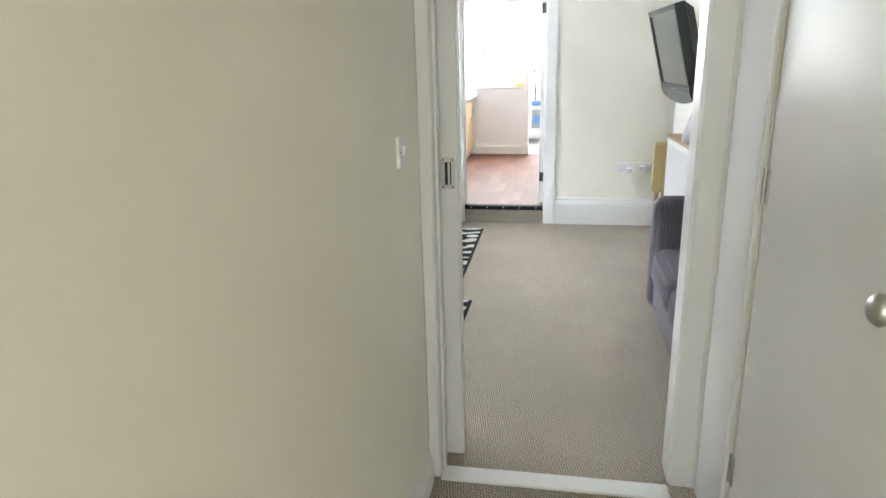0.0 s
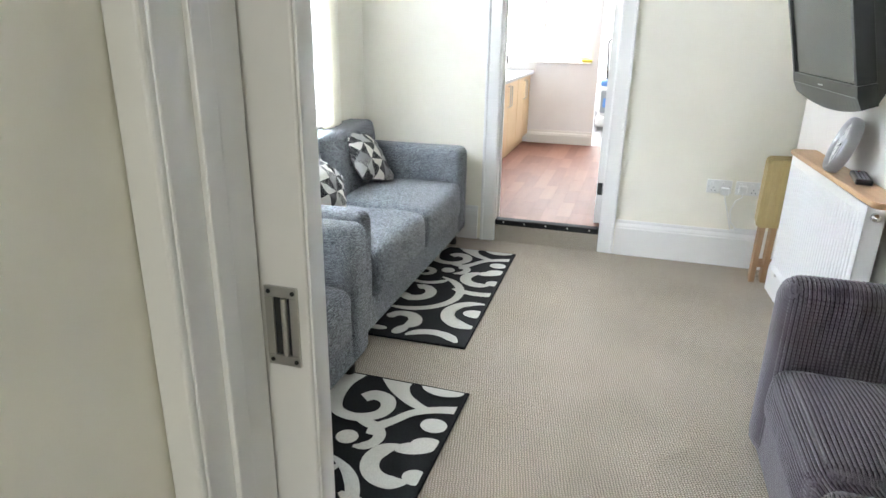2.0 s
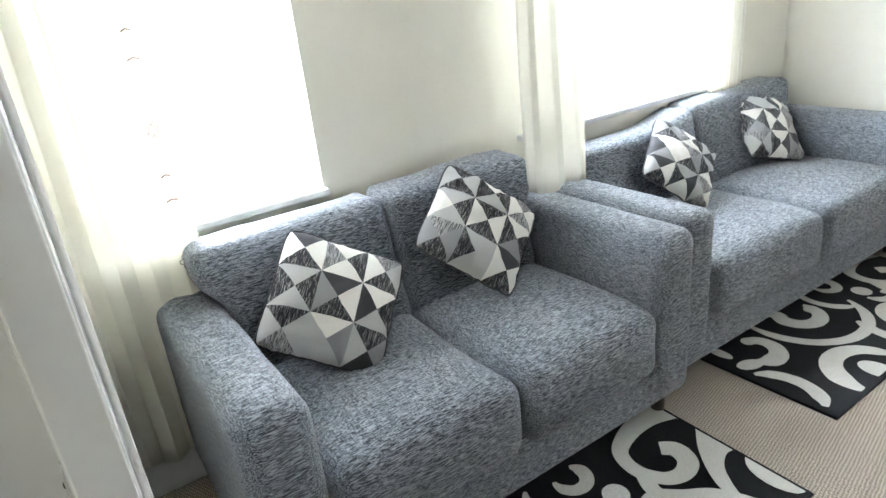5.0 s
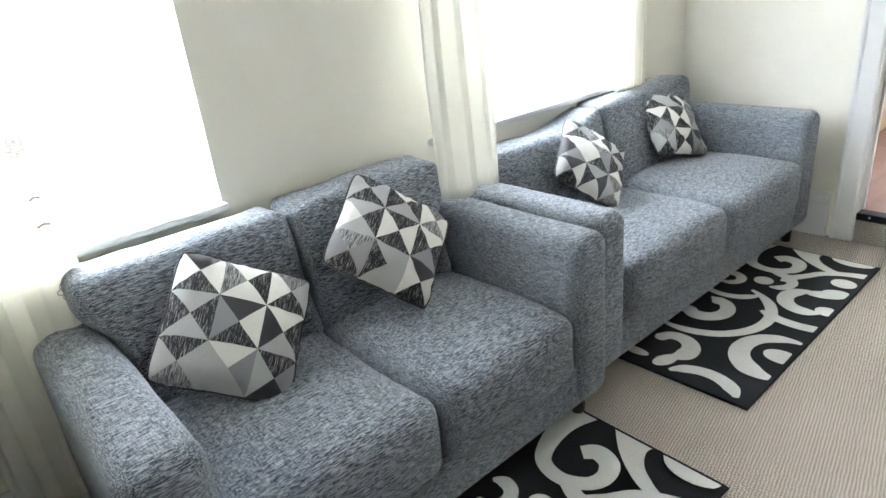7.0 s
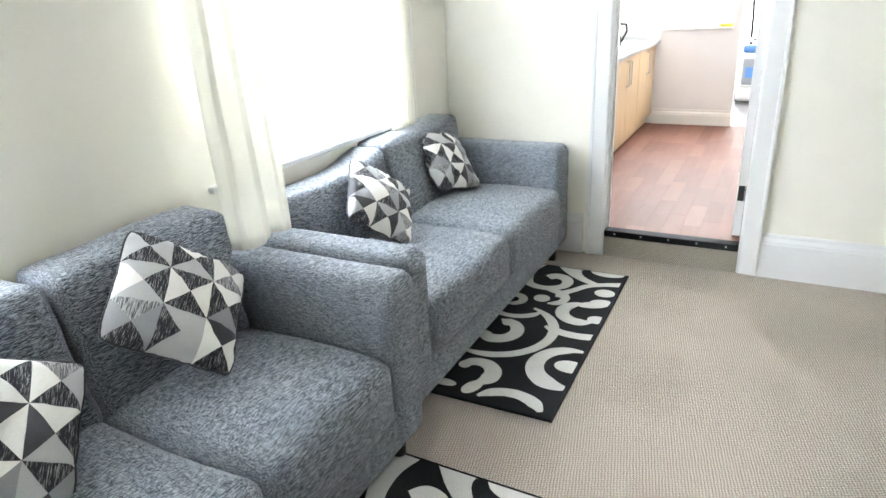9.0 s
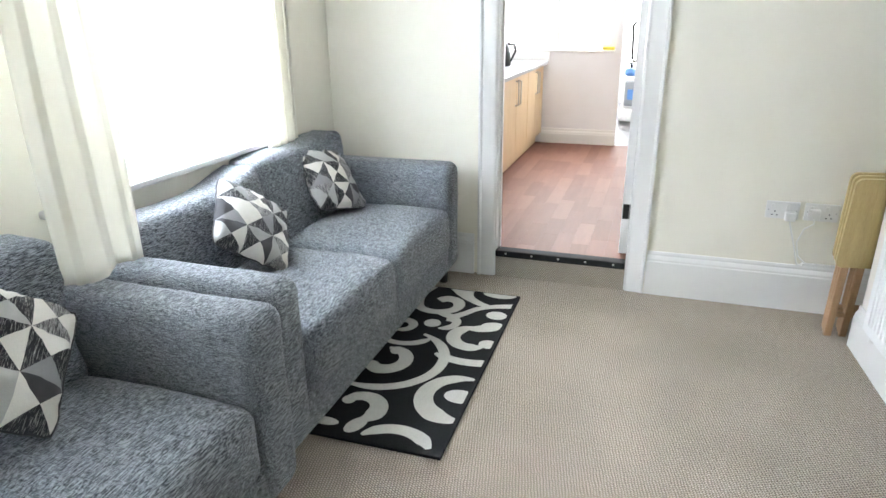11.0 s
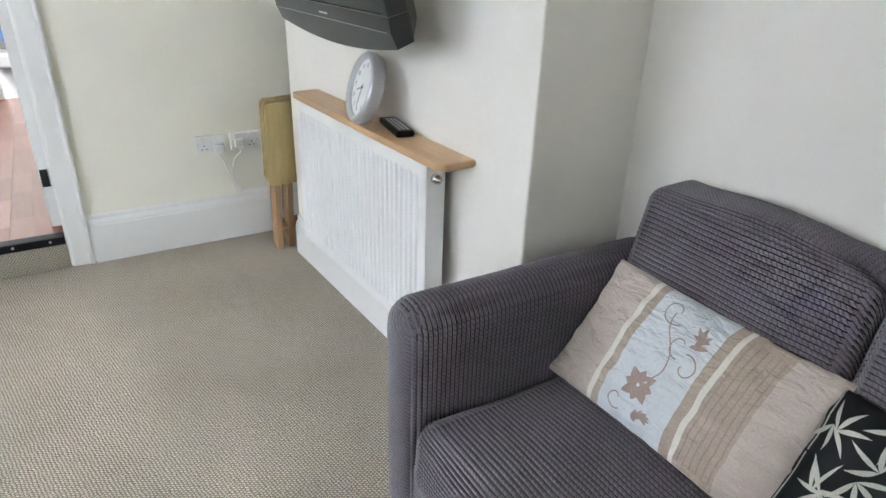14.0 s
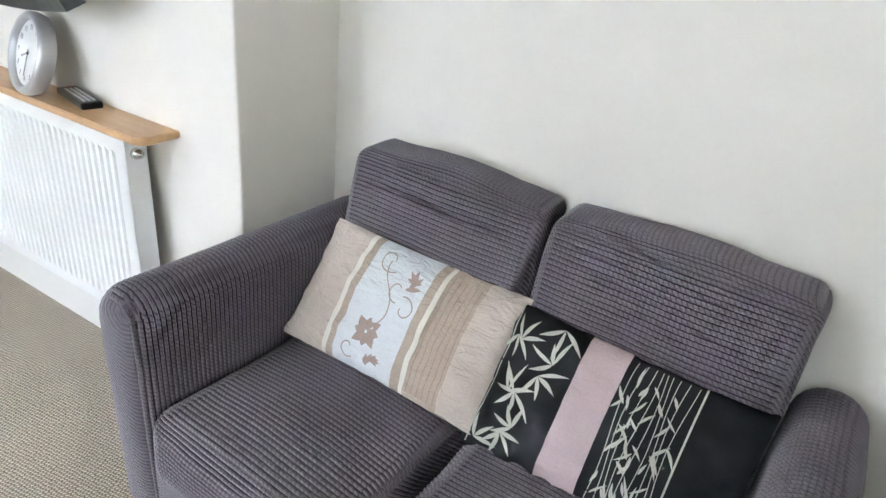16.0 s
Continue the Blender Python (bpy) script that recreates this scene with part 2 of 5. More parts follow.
def sheer(name, colour, through_part):
    m = material(name, colour, 0.9, 0, 0.1)
    t = m.node_tree
    tr = nd(m, "ShaderNodeBsdfTranslucent", Color=(*colour, 1))
    mix = t.nodes.new("ShaderNodeMixShader")
    mix.inputs[0].default_value = through_part
    link(m, t.nodes["Principled BSDF"].outputs[0], mix.inputs[1])
    link(m, tr.outputs[0], mix.inputs[2])
    link(m, mix.outputs[0], t.nodes["Material Output"].inputs[0])
    set_bump(m, noise_out(m, coords(m, (1, 1, 0.4)), 350.0, 2), 0.2, 0.001)
    return m


CURTAIN = sheer("cream_curtain_voile", (0.93, 0.91, 0.83), 0.42)
NET = sheer("white_net", (0.88, 0.89, 0.90), 0.75)
GLASS = material("window_glass", (1, 1, 1), 0.02)
GLASS.node_tree.nodes["Principled BSDF"].inputs["Transmission Weight"].default_value = 1.0
GLASS.node_tree.nodes["Principled BSDF"].inputs["IOR"].default_value = 1.02


# ---- building helpers ----
def part(name, bm, mat, parent=None, label="", smooth=False):
    """Links a bmesh as one mesh object, under a thing or a part."""
    me = bpy.data.meshes.new(name)
    bm.normal_update()
    bm.to_mesh(me)
    bm.free()
    for mt in (mat if isinstance(mat, (list, tuple)) else (mat,)):
        me.materials.append(mt)
    if smooth:
        me.polygons.foreach_set("use_smooth", [True] * len(me.polygons))
    ob = new(name, me)
    if parent is not None:
        ob.parent = parent
    return tagged(ob, label)


def thing(name, m, label, category, group="", kind=""):
    ob = new(name)
    ob.empty_display_size = 0.05
    ob.matrix_world = m
    return tagged(ob, label, category, group, kind)


def add_box(bm, x0, x1, y0, y1, z0, z1, bevel=0.0, seg=2):
    vs = [bm.verts.new((x, y, z)) for z in (z0, z1) for y in (y0, y1) for x in (x0, x1)]
    fs = [bm.faces.new([vs[i] for i in q]) for q in ((0, 2, 3, 1), (4, 5, 7, 6), (0, 1, 5, 4), (2, 6, 7, 3), (0, 4, 6, 2), (1, 3, 7, 5))]
    if bevel:
        es = list({e for f in fs for e in f.edges})
        bmesh.ops.bevel(bm, geom=es, offset=bevel, segments=seg, profile=0.5, affect="EDGES")
    return bm


def box(x0, x1, y0, y1, z0, z1, bevel=0.0, seg=2):
    return add_box(bmesh.new(), x0, x1, y0, y1, z0, z1, bevel, seg)


def structure(name, bm, mat, label="", category=""):
    return tagged(part(name, bm, mat), label, category, "", "structure")


def samples(h, r, n, m=3):
    """Grid lines across a rounded box: finer in the rounded margins."""
    core = [-(h - r) + 2 * (h - r) * i / n for i in range(n + 1)]
    edge = [h - r + r * (k + 1) / m for k in range(m)]
    return [-e for e in reversed(edge)] + core + edge


def soft_box(cx, cy, cz, sx, sy, sz, r, n=(8, 8, 4), puff=0.0, lump=0.0, rib=None, shear=0.0, bend=None):
    """A rounded, stuffed block. rib = (x, y, z weights, pitch, depth): raised ridges along the surface.
    shear leans it back (y grows with z)."""
    bm = bmesh.new()
    h = Vector((sx / 2, sy / 2, sz / 2))
    if rib:
        # whole ribs across the cushion, eight grid lines to a rib
        along_x, along_y, along_z, pitch, depth = rib
        main = 1 if along_y and n[1] > n[2] else 2
        count = max(1, round(2 * (h[main] - r) / pitch))
        pitch = 2 * (h[main] - r) / count
        n = [round(2 * (h[i] - r) / pitch * 8) if rib[i] else n[i] for i in range(3)]
        ax = [samples(h[i], r, max(2, n[i]), round(r / pitch * 8) if rib[i] else 3) for i in range(3)]
    else:
        ax = [samples(h[i], r, n[i]) for i in range(3)]
    seen = {}
    wale = {}

    def vert(p):
        key = tuple(round(c, 5) for c in p)
        if key in seen:
            return seen[key]
        q = Vector([max(-(h[i] - r), min(h[i] - r, p[i])) for i in range(3)])
        d = Vector(p) - q
        nrm = d.normalized()
        w = q + nrm * r
        u = [w[i] / h[i] for i in range(3)]
        if rib:
            ph = ((w.x + h.x - r) * along_x + (w.y + h.y - r) * along_y + (w.z + h.z - r) * along_z) / pitch
        if puff:
            k = puff * (1 - u[0] ** 2) * (1 - u[1] ** 2) * max(0.0, u[2])
            w.z += k
            w.y -= 0.6 * puff * (1 - u[0] ** 2) * (1 - u[2] ** 2) * max(0.0, -u[1])
        if lump:
            s = Vector((cx, cy, cz))
            w += nrm * lump * noise.noise((w + s) * 5.0) + nrm * lump * 0.4 * noise.noise((w + s) * 14.0)
        if rib:
            w += nrm * depth * (abs(math.sin(math.pi * ph)) ** 0.7 - 1.0)
        w.y += shear * (w.z + h.z)
        if bend:
            w = bend(w, u)
        seen[key] = bm.verts.new(w + Vector((cx, cy, cz)))
        if rib:
            wale[seen[key]] = abs(math.sin(math.pi * ph))
        return seen[key]

    for i, j, k in ((0, 1, 2), (1, 2, 0), (2, 0, 1)):
        for side in (-1, 1):
            for a in range(len(ax[i]) - 1):
                for b in range(len(ax[j]) - 1):
                    quad = []
                    for s, t in ((a, b), (a + 1, b), (a + 1, b + 1), (a, b + 1)):
                        p = [0, 0, 0]
                        p[i], p[j], p[k] = ax[i][s], ax[j][t], side * h[k]
                        quad.append(vert(p))
                    if side < 0:
                        quad.reverse()
                    if len(set(quad)) == 4:
                        f = bm.faces.new(quad)
                        # groove faces take the darker cord: shade painted between the wales
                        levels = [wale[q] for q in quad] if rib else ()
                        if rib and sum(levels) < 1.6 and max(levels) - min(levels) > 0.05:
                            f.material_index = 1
    return bm


def add_tube(bm, pts, r, n=8, closed_ends=True):
    """A round tube along points."""
    rings = []
    for i, p in enumerate(pts):
        p = Vector(p)
        a = Vector(pts[max(0, i - 1)])
        b = Vector(pts[min(len(pts) - 1, i + 1)])
        d = (b - a).normalized()
        s = d.orthogonal().normalized() if i == 0 else (side - d * side.dot(d)).normalized()
        side = s
        t = d.cross(s)
        rings.append([bm.verts.new(p + (s * math.cos(2 * math.pi * k / n) + t * math.sin(2 * math.pi * k / n)) * r) for k in range(n)])
    for a, b in zip(rings, rings[1:]):
        for k in range(n):
            bm.faces.new((a[k], a[(k + 1) % n], b[(k + 1) % n], b[k]))
    if closed_ends:
        bm.faces.new(list(reversed(rings[0])))
        bm.faces.new(rings[-1])
    return bm


def tube(pts, r, n=8):
    return add_tube(bmesh.new(), pts, r, n)


def lathe(profile, n=32, axis="z"):
    """Turns (radius, height) pairs round the z axis."""
    bm = bmesh.new()
    rings = []
    for r, z in profile:
        if r < 1e-5:
            rings.append([bm.verts.new((0, 0, z))])
        else:
            rings.append([bm.verts.new((r * math.cos(2 * math.pi * k / n), r * math.sin(2 * math.pi * k / n), z)) for k in range(n)])
    for a, b in zip(rings, rings[1:]):
        for k in range(n):
            q = [a[k % len(a)], a[(k + 1) % len(a)], b[(k + 1) % len(b)], b[k % len(b)]]
            q = [v for i, v in enumerate(q) if v not in q[:i]]
            if len(q) > 2:
                bm.faces.new(q)
    return bm


def moved(bm, m):
    bmesh.ops.transform(bm, matrix=m, verts=bm.verts)
    return bm


def prism(profile, length):
    """Sweeps a closed (y, z) profile along x from 0 to length."""
    bm = bmesh.new()
    a = [bm.verts.new((0, y, z)) for y, z in profile]
    b = [bm.verts.new((length, y, z)) for y, z in profile]
    n = len(profile)
    for i in range(n):
        bm.faces.new((a[i], b[i], b[(i + 1) % n], a[(i + 1) % n]))
    bm.faces.new(a)
    bm.faces.new(list(reversed(b)))
    bmesh.ops.recalc_face_normals(bm, faces=bm.faces)
    return bm


# ---- setting: living room ----
WX, FY, NY = -1.20, 5.835, 2.20      # window wall, far wall, near wall faces
CX, AX = 1.56, 1.99                 # chimney breast, alcove wall faces
H = 2.55
# the chimney breast stands askew to the room
ASKEW = pose(1.597, 4.1, 0, 0, 0, 3.15) @ pose(-1.56, -4.026, 0)
W1 = (2.36, 3.045)
W2 = (4.0, 5.27)
WZ = (0.838, 2.3)
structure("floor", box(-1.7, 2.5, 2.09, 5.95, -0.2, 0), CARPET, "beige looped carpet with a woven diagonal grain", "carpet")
structure("ceiling", box(-1.7, 2.5, -1.7, 5.95, H, H + 0.15), CEILING_WHITE, "plain white ceiling", "ceiling")
bm = bmesh.new()
for y0, y1, z0, z1 in ((2.09, W1[0], 0, H), (W1[1], W2[0], 0, H), (W2[1], 5.95, 0, H), (W1[0], W1[1], 0, WZ[0]), (W2[0], W2[1], 0, WZ[0]), (W1[0], W1[1], WZ[1], H), (W2[0], W2[1], WZ[1], H)):
    add_box(bm, WX - 0.32, WX, y0, y1, z0, z1)
structure("wall_west", bm, CREAM, "cream painted wall with two window openings", "wall")
bm = bmesh.new()
KD = (-0.235, 0.515, 2.12)           # kitchen doorway
for x0, x1, z0, z1 in ((WX, KD[0], 0, H), (KD[1], 2.5, 0, H), (KD[0], KD[1], KD[2], H)):
    add_box(bm, x0, x1, FY, FY + 0.115, z0, z1)
structure("wall_north", bm, CREAM, "cream painted wall with the kitchen doorway", "wall")
structure("chimney_breast", moved(box(CX, 2.2, 3.77, 5.43, 0, H, 0.006), ASKEW), PALE, "pale painted chimney breast", "wall")
structure("wall_east", box(AX, 2.5, NY, 4.0, 0, H), PALE, "off-white painted alcove wall", "wall")
structure("wall_east_far", box(2.05, 2.5, 5.3, FY, 0, H), PALE, "off-white painted alcove wall", "wall")
bm = bmesh.new()
HD = (0.225, 1.055, 2.06)            # doorway from the hall
for x0, x1, z0, z1 in ((WX, HD[0], 0, H), (HD[1], 2.5, 0, H), (HD[0], HD[1], HD[2], H)):
    add_box(bm, x0, x1, 2.165 if x0 == HD[1] else 2.09, NY, z0, z1)
structure("wall_south", bm, CREAM, "cream painted wall with the hall doorway", "wall")

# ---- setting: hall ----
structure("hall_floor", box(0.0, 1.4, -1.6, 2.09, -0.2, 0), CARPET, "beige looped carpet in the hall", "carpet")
structure("hall_wall_west", box(-0.04, 0.20, -1.6, 2.09, 0, H), CREAM, "cream painted hall wall", "wall")
bm = bmesh.new()
for y0, y1, z0, z1 in ((-1.6, 1.06, 0, H), (1.83, 2.165, 0, H), (1.06, 1.83, 2.05, H)):
    add_box(bm, 1.14, 1.34, y0, y1, z0, z1)
structure("hall_wall_east", bm, CREAM, "cream painted hall wall with a door", "wall")
# unseen end wall; the opening is added to hold the hall fill lamp
bm = bmesh.new()
for x0, x1, z0, z1 in ((0.20, 0.31, 0, H), (1.01, 1.14, 0, H), (0.31, 1.01, 0, 0.8), (0.31, 1.01, 2.15, H)):
    add_box(bm, x0, x1, -1.6, -1.48, z0, z1)
structure("hall_wall_south", bm, CREAM, "cream painted hall end wall, out of view, with an added opening", "wall")

# ---- setting: kitchen ----
KZ = 0.157
KY = 9.13
structure("kitchen_subfloor", box(-1.35, 1.4, FY + 0.001, KY, -0.2, KZ - 0.012), DARK_GAP, "boarded kitchen subfloor", "floor")
structure("passage_floor", box(-0.7, 1.4, KY + 0.001, 12.6, -0.2, KZ - 0.004), LINO, "dark grey vinyl floor", "floor")
structure("kitchen_ceiling", box(-1.35, 1.6, 5.95, 12.7, H + 0.05, H + 0.2), CEILING_WHITE, "plain white ceiling", "ceiling")
structure("kitchen_wall_west", box(-1.35, -1.2, 5.95, KY + 0.2, 0, H + 0.05), KITCHEN_PAINT, "white painted kitchen wall", "wall")
structure("kitchen_wall_east", box(1.4, 1.6, 5.95, 12.7, 0, H + 0.05), KITCHEN_PAINT, "white painted kitchen wall", "wall")
bm = bmesh.new()
for x0, x1, z0, z1 in ((-1.2, 0.195, 0, 1.06), (-1.2, -0.98, 1.06, H), (0.13, 0.195, 1.06, H), (-0.98, 0.13, 2.22, H)):
    add_box(bm, x0, x1, KY, KY + 0.16, z0, z1 + (0.05 if z1 == H else 0))
structure("kitchen_wall_north", bm, KITCHEN_PAINT, "white painted kitchen wall below a wide window", "wall")
structure("passage_wall_west", box(-0.85, -0.7, KY + 0.16, 12.7, 0, H + 0.05), KITCHEN_PAINT, "white painted passage wall", "wall")
bm = bmesh.new()
for x0, x1, z0, z1 in ((-0.7, -0.35, 0, H), (1.35, 1.4, 0, H), (-0.35, 1.35, 0, 0.7), (-0.35, 1.35, 2.3, H)):
    add_box(bm, x0, x1, 12.5, 12.7, z0, z1 + (0.05 if z1 == H else 0))
structure("passage_wall_north", bm, KITCHEN_PAINT, "white painted end wall with a window", "wall")

# plain bright sky beyond the passage window
glow = bpy.data.materials.new("bright_sky")
glow.use_nodes = True
gn = glow.node_tree.nodes
em = gn.new("ShaderNodeEmission")
em.inputs[0].default_value, em.inputs[1].default_value = (0.95, 0.98, 1.0, 1), 3.0
glow.node_tree.links.new(em.outputs[0], gn["Material Output"].inputs[0])
structure("backdrop", box(-3, 5, 14.0, 14.02, -0.24, 4.5), glow, "plain bright overcast sky", "sky")

# one ground sheet outside
structure("ground", box(-400, 400, -400, 400, -0.5, -0.25), LINO, "dull paved ground outside", "ground")

# ---- trim ----
def skirting(name, x, y, rz, length, h, mat=WHITE_GLOSS, turn=Matrix()):
    """Tall moulded skirting board along local x, its back at local y = 0, its face towards -y."""
    prof = [(0, 0), (-0.022, 0), (-0.022, h - 0.055), (-0.018, h - 0.048), (-0.018, h - 0.04), (-0.013, h - 0.03), (-0.007, h - 0.02), (-0.009, h - 0.012), (-0.006, h), (0, h)]
    bm = moved(prism(prof, length), turn @ pose(x, y, 0, 0, 0, rz))
    return structure(name, bm, mat, "tall white moulded skirting board", "skirting board")


skirting("skirting_north_a", WX, FY, 0, -0.345 - WX, 0.24)
skirting("skirting_north_b", 0.605, FY, 0, 2.05 - 0.605, 0.24)
skirting("skirting_chimney", CX, 5.43, -90, 5.43 - 3.78, 0.20, WHITE_GLOSS, ASKEW)
skirting("skirting_west", WX, NY, 90, FY - NY - 0.03, 0.24)
skirting("skirting_alcove", AX, 3.85, -90, 3.85 - NY, 0.24)
skirting("skirting_hall", 0.20, -1.48, 90, 3.53, 0.13)


def architrave_strip(x0, x1, y, z0, z1, outer_left):
    """Moulded door casing, stepped towards the opening; its face towards -y."""
    w = x1 - x0
    prof = [(0, 0), (0, -0.022), (0.008, -0.025), (0.016, -0.022), (0.02, -0.017), (w - 0.012, -0.015), (w - 0.004, -0.012), (w, -0.006), (w, 0)]
    if not outer_left:
        prof = [(w - a, b) for a, b in prof]
    bm = bmesh.new()
    lo = [bm.verts.new((x0 + a, y + b, z0)) for a, b in prof]
    hi = [bm.verts.new((x0 + a, y + b, z1)) for a, b in prof]
    n = len(prof)
    for i in range(n):
        bm.faces.new((lo[i], lo[(i + 1) % n], hi[(i + 1) % n], hi[i]))
    bm.faces.new(lo)
    bm.faces.new(hi)
    bmesh.ops.recalc_face_normals(bm, faces=bm.faces)
    return bm


def casing(name, x0, x1, z1, y, w, label):
    t = thing(name, pose(0, 0, 0), label, "door frame", "", "structure")
    part("casing", architrave_strip(x0 - w, x0, y, 0, z1 + w, True), WHITE_GLOSS, t)
    part("casing", architrave_strip(x1, x1 + w, y, 0, z1 + w, False), WHITE_GLOSS, t)
    part("head_casing", box(x0, x1, y - 0.02, y, z1, z1 + w, 0.004), WHITE_GLOSS, t)
    return t


kf = casing("kitchen_door_frame", KD[0] + 0.012, KD[1] - 0.012, KD[2], FY, 0.098, "white painted moulded frame of the kitchen doorway")
for x0, x1 in ((KD[0] + 0.0, KD[0] + 0.018), (KD[1] - 0.018, KD[1])):
    part("lining", box(x0 + 0.0005, x1, FY - 0.004, FY + 0.118, 0, KD[2], 0.002), WHITE_GLOSS, kf)
part("lining", box(KD[0] + 0.018, KD[1] - 0.018, FY - 0.004, FY + 0.118, KD[2] - 0.02, KD[2] + 0.002), WHITE_GLOSS, kf)
part("door_stop", box(KD[0] + 0.018, KD[0] + 0.03, FY + 0.05, FY + 0.075, KZ, KD[2] - 0.02, 0.002), WHITE_GLOSS, kf)

hf = thing("hall_door_frame", pose(0, 0, 0), "white painted frame round the sliding door opening", "door frame", "", "structure")
part("casing", box(0.2015, 0.241, 2.077, 2.09, 0.0, 2.12, 0.005, 3), WHITE_GLOSS, hf)
part("casing", architrave_strip(1.043, 1.135, 2.165, 0.0, 2.12, False), WHITE_GLOSS, hf)
part("lining", box(0.2255, 0.243, 2.086, 2.2165, 0, 2.06, 0.003), WHITE_GLOSS, hf)
part("lining", box(1.038, 1.0545, 2.161, 2.275, 0, 2.06, 0.003), WHITE_GLOSS, hf)
part("closing_post", box(1.0545, 1.10, NY, 2.275, 0, 2.06, 0.004), WHITE_GLOSS, hf)
part("head_lining", box(0.243, 1.038, 2.09, NY, 2.04, 2.062), WHITE_GLOSS, hf)
part("door_stop", box(0.243, 0.251, 2.13, 2.16, 0, 2.04, 0.002), WHITE_GLOSS, hf)
part("threshold", box(0.244, 1.037, 2.06, 2.14, 0.0, 0.011, 0.004), WHITE_GLOSS, hf, "white metal threshold strip")

# kitchen step
st = thing("kitchen_step", pose(0, 0, 0), "carpeted step with a black rubber nosing up to the kitchen", "step", "", "structure")
part("riser", box(KD[0] + 0.019, KD[1] - 0.019, FY - 0.012, FY + 0.1, 0, KZ - 0.032), CARPET_UPRIGHT, st)
nose = box(KD[0] + 0.019, KD[1] - 0.019, FY - 0.022, FY + 0.05, KZ - 0.034, KZ + 0.004, 0.006, 3)
part("nosing", nose, SOFT_BLACK, st, "black rubber stair nosing with brass screws")
for i in range(5):
    part("screw", moved(lathe([(0, 0.003), (0.005, 0.002), (0.006, 0)], 10), pose(KD[0] + 0.08 + i * 0.148, FY - 0.022, KZ - 0.012, 90)), STEEL, st)


# ---- windows ----
def sash_window(name, y0, y1, label, ear=0.012):
    t = thing(name, pose(0, 0, 0), label, "window", "sash windows of the living room", "structure")
    x = WX - 0.25
    z0, z1 = WZ
    part("window_frame", box(x, x + 0.06, y0, y0 + 0.06, z0 + 0.02, z1, 0.004), WHITE_GLOSS, t)
    part("window_frame", box(x, x + 0.06, y1 - 0.06, y1, z0 + 0.02, z1, 0.004), WHITE_GLOSS, t)
    part("bottom_rail", box(x, x + 0.06, y0 + 0.06, y1 - 0.06, z0 + 0.02, z0 + 0.105, 0.005), WHITE_GLOSS, t)
    part("top_rail", box(x, x + 0.06, y0 + 0.06, y1 - 0.06, z1 - 0.07, z1, 0.004), WHITE_GLOSS, t)
    part("meeting_rail", box(x, x + 0.05, y0 + 0.06, y1 - 0.06, 1.55, 1.59, 0.004), WHITE_GLOSS, t)
    for a, b in ((z0 + 0.105, 1.55), (1.59, z1 - 0.07)):
        g = part("pane", box(x + 0.02, x + 0.025, y0 + 0.06, y1 - 0.06, a, b), GLASS, t, "clear glass pane")
        g.visible_shadow = False
    part("window_sill", box(WX - 0.19, WX + 0.028, y0 - ear, y1 + 0.012, z0 - 0.002, z0 + 0.024, 0.008, 3), WHITE_GLOSS, t, "white painted window board")
    return t


sash_window("window_1", W1[0], W1[1], "white sash window with bright daylight behind")
sash_window("window_2", W2[0], W2[1], "wide white sash window with bright daylight behind", 0.10)


def drape(name, label, x, y0, y1, z0, z1, folds, depth, mat, group, lean=None, seed=0, thick=0.002, bulge=0.0, aside=0.0):
    """Hanging cloth between y0 and y1 with soft folds; lean(z) shifts x at a height."""
    t = thing(name, pose(x, (y0 + y1) / 2, z0), label, "curtain", group)
    bm = bmesh.new()
    ny, nz = folds * 14, 40
    grid = []
    for j in range(nz + 1):
        f = j / nz
        z = f * (z1 - z0)
        row = []
        for i in range(ny + 1):
            s = i / ny
            a = 2 * math.pi * folds * s + 0.7 * noise.noise((s * 3, f * 1.3, seed))
            wide = 1.0 + 0.10 * noise.noise((seed + 5, f * 2.0, 0))
            yy = ((s - 0.5) * wide) * (y1 - y0) + 0.005 * math.sin(2 * a) + aside * (1 - f) ** 1.6
            xx = depth * math.sin(a) * (0.75 + 0.3 * noise.noise((s * 2, f * 2, seed + 9))) + (lean(f) if lean else 0) + bulge * math.sin(math.pi * s) * (1 - 0.6 * f)
            zz = z + (0.012 * math.sin(a * 0.5 + seed) * (1 - f) if f < 0.2 else 0)
            row.append(bm.verts.new((xx, yy, zz)))
        grid.append(row)
    for j in range(nz):
        for i in range(ny):
            bm.faces.new((grid[j][i], grid[j][i + 1], grid[j + 1][i + 1], grid[j + 1][i]))
    cl = part("cloth", bm, mat, t, "", True)
    sol = cl.modifiers.new("thickness", "SOLIDIFY")
    sol.thickness = thick
    bm = bmesh.new()
    hem = [(0.001 + depth * math.sin(2 * math.pi * folds * i / ny) * 0.75, ((i / ny) - 0.5) * (y1 - y0), z1 - z0 + 0.005) for i in range(ny + 1)]
    add_tube(bm, hem, 0.006, 6)
    part("heading_tape", bm, mat, t)
    return t


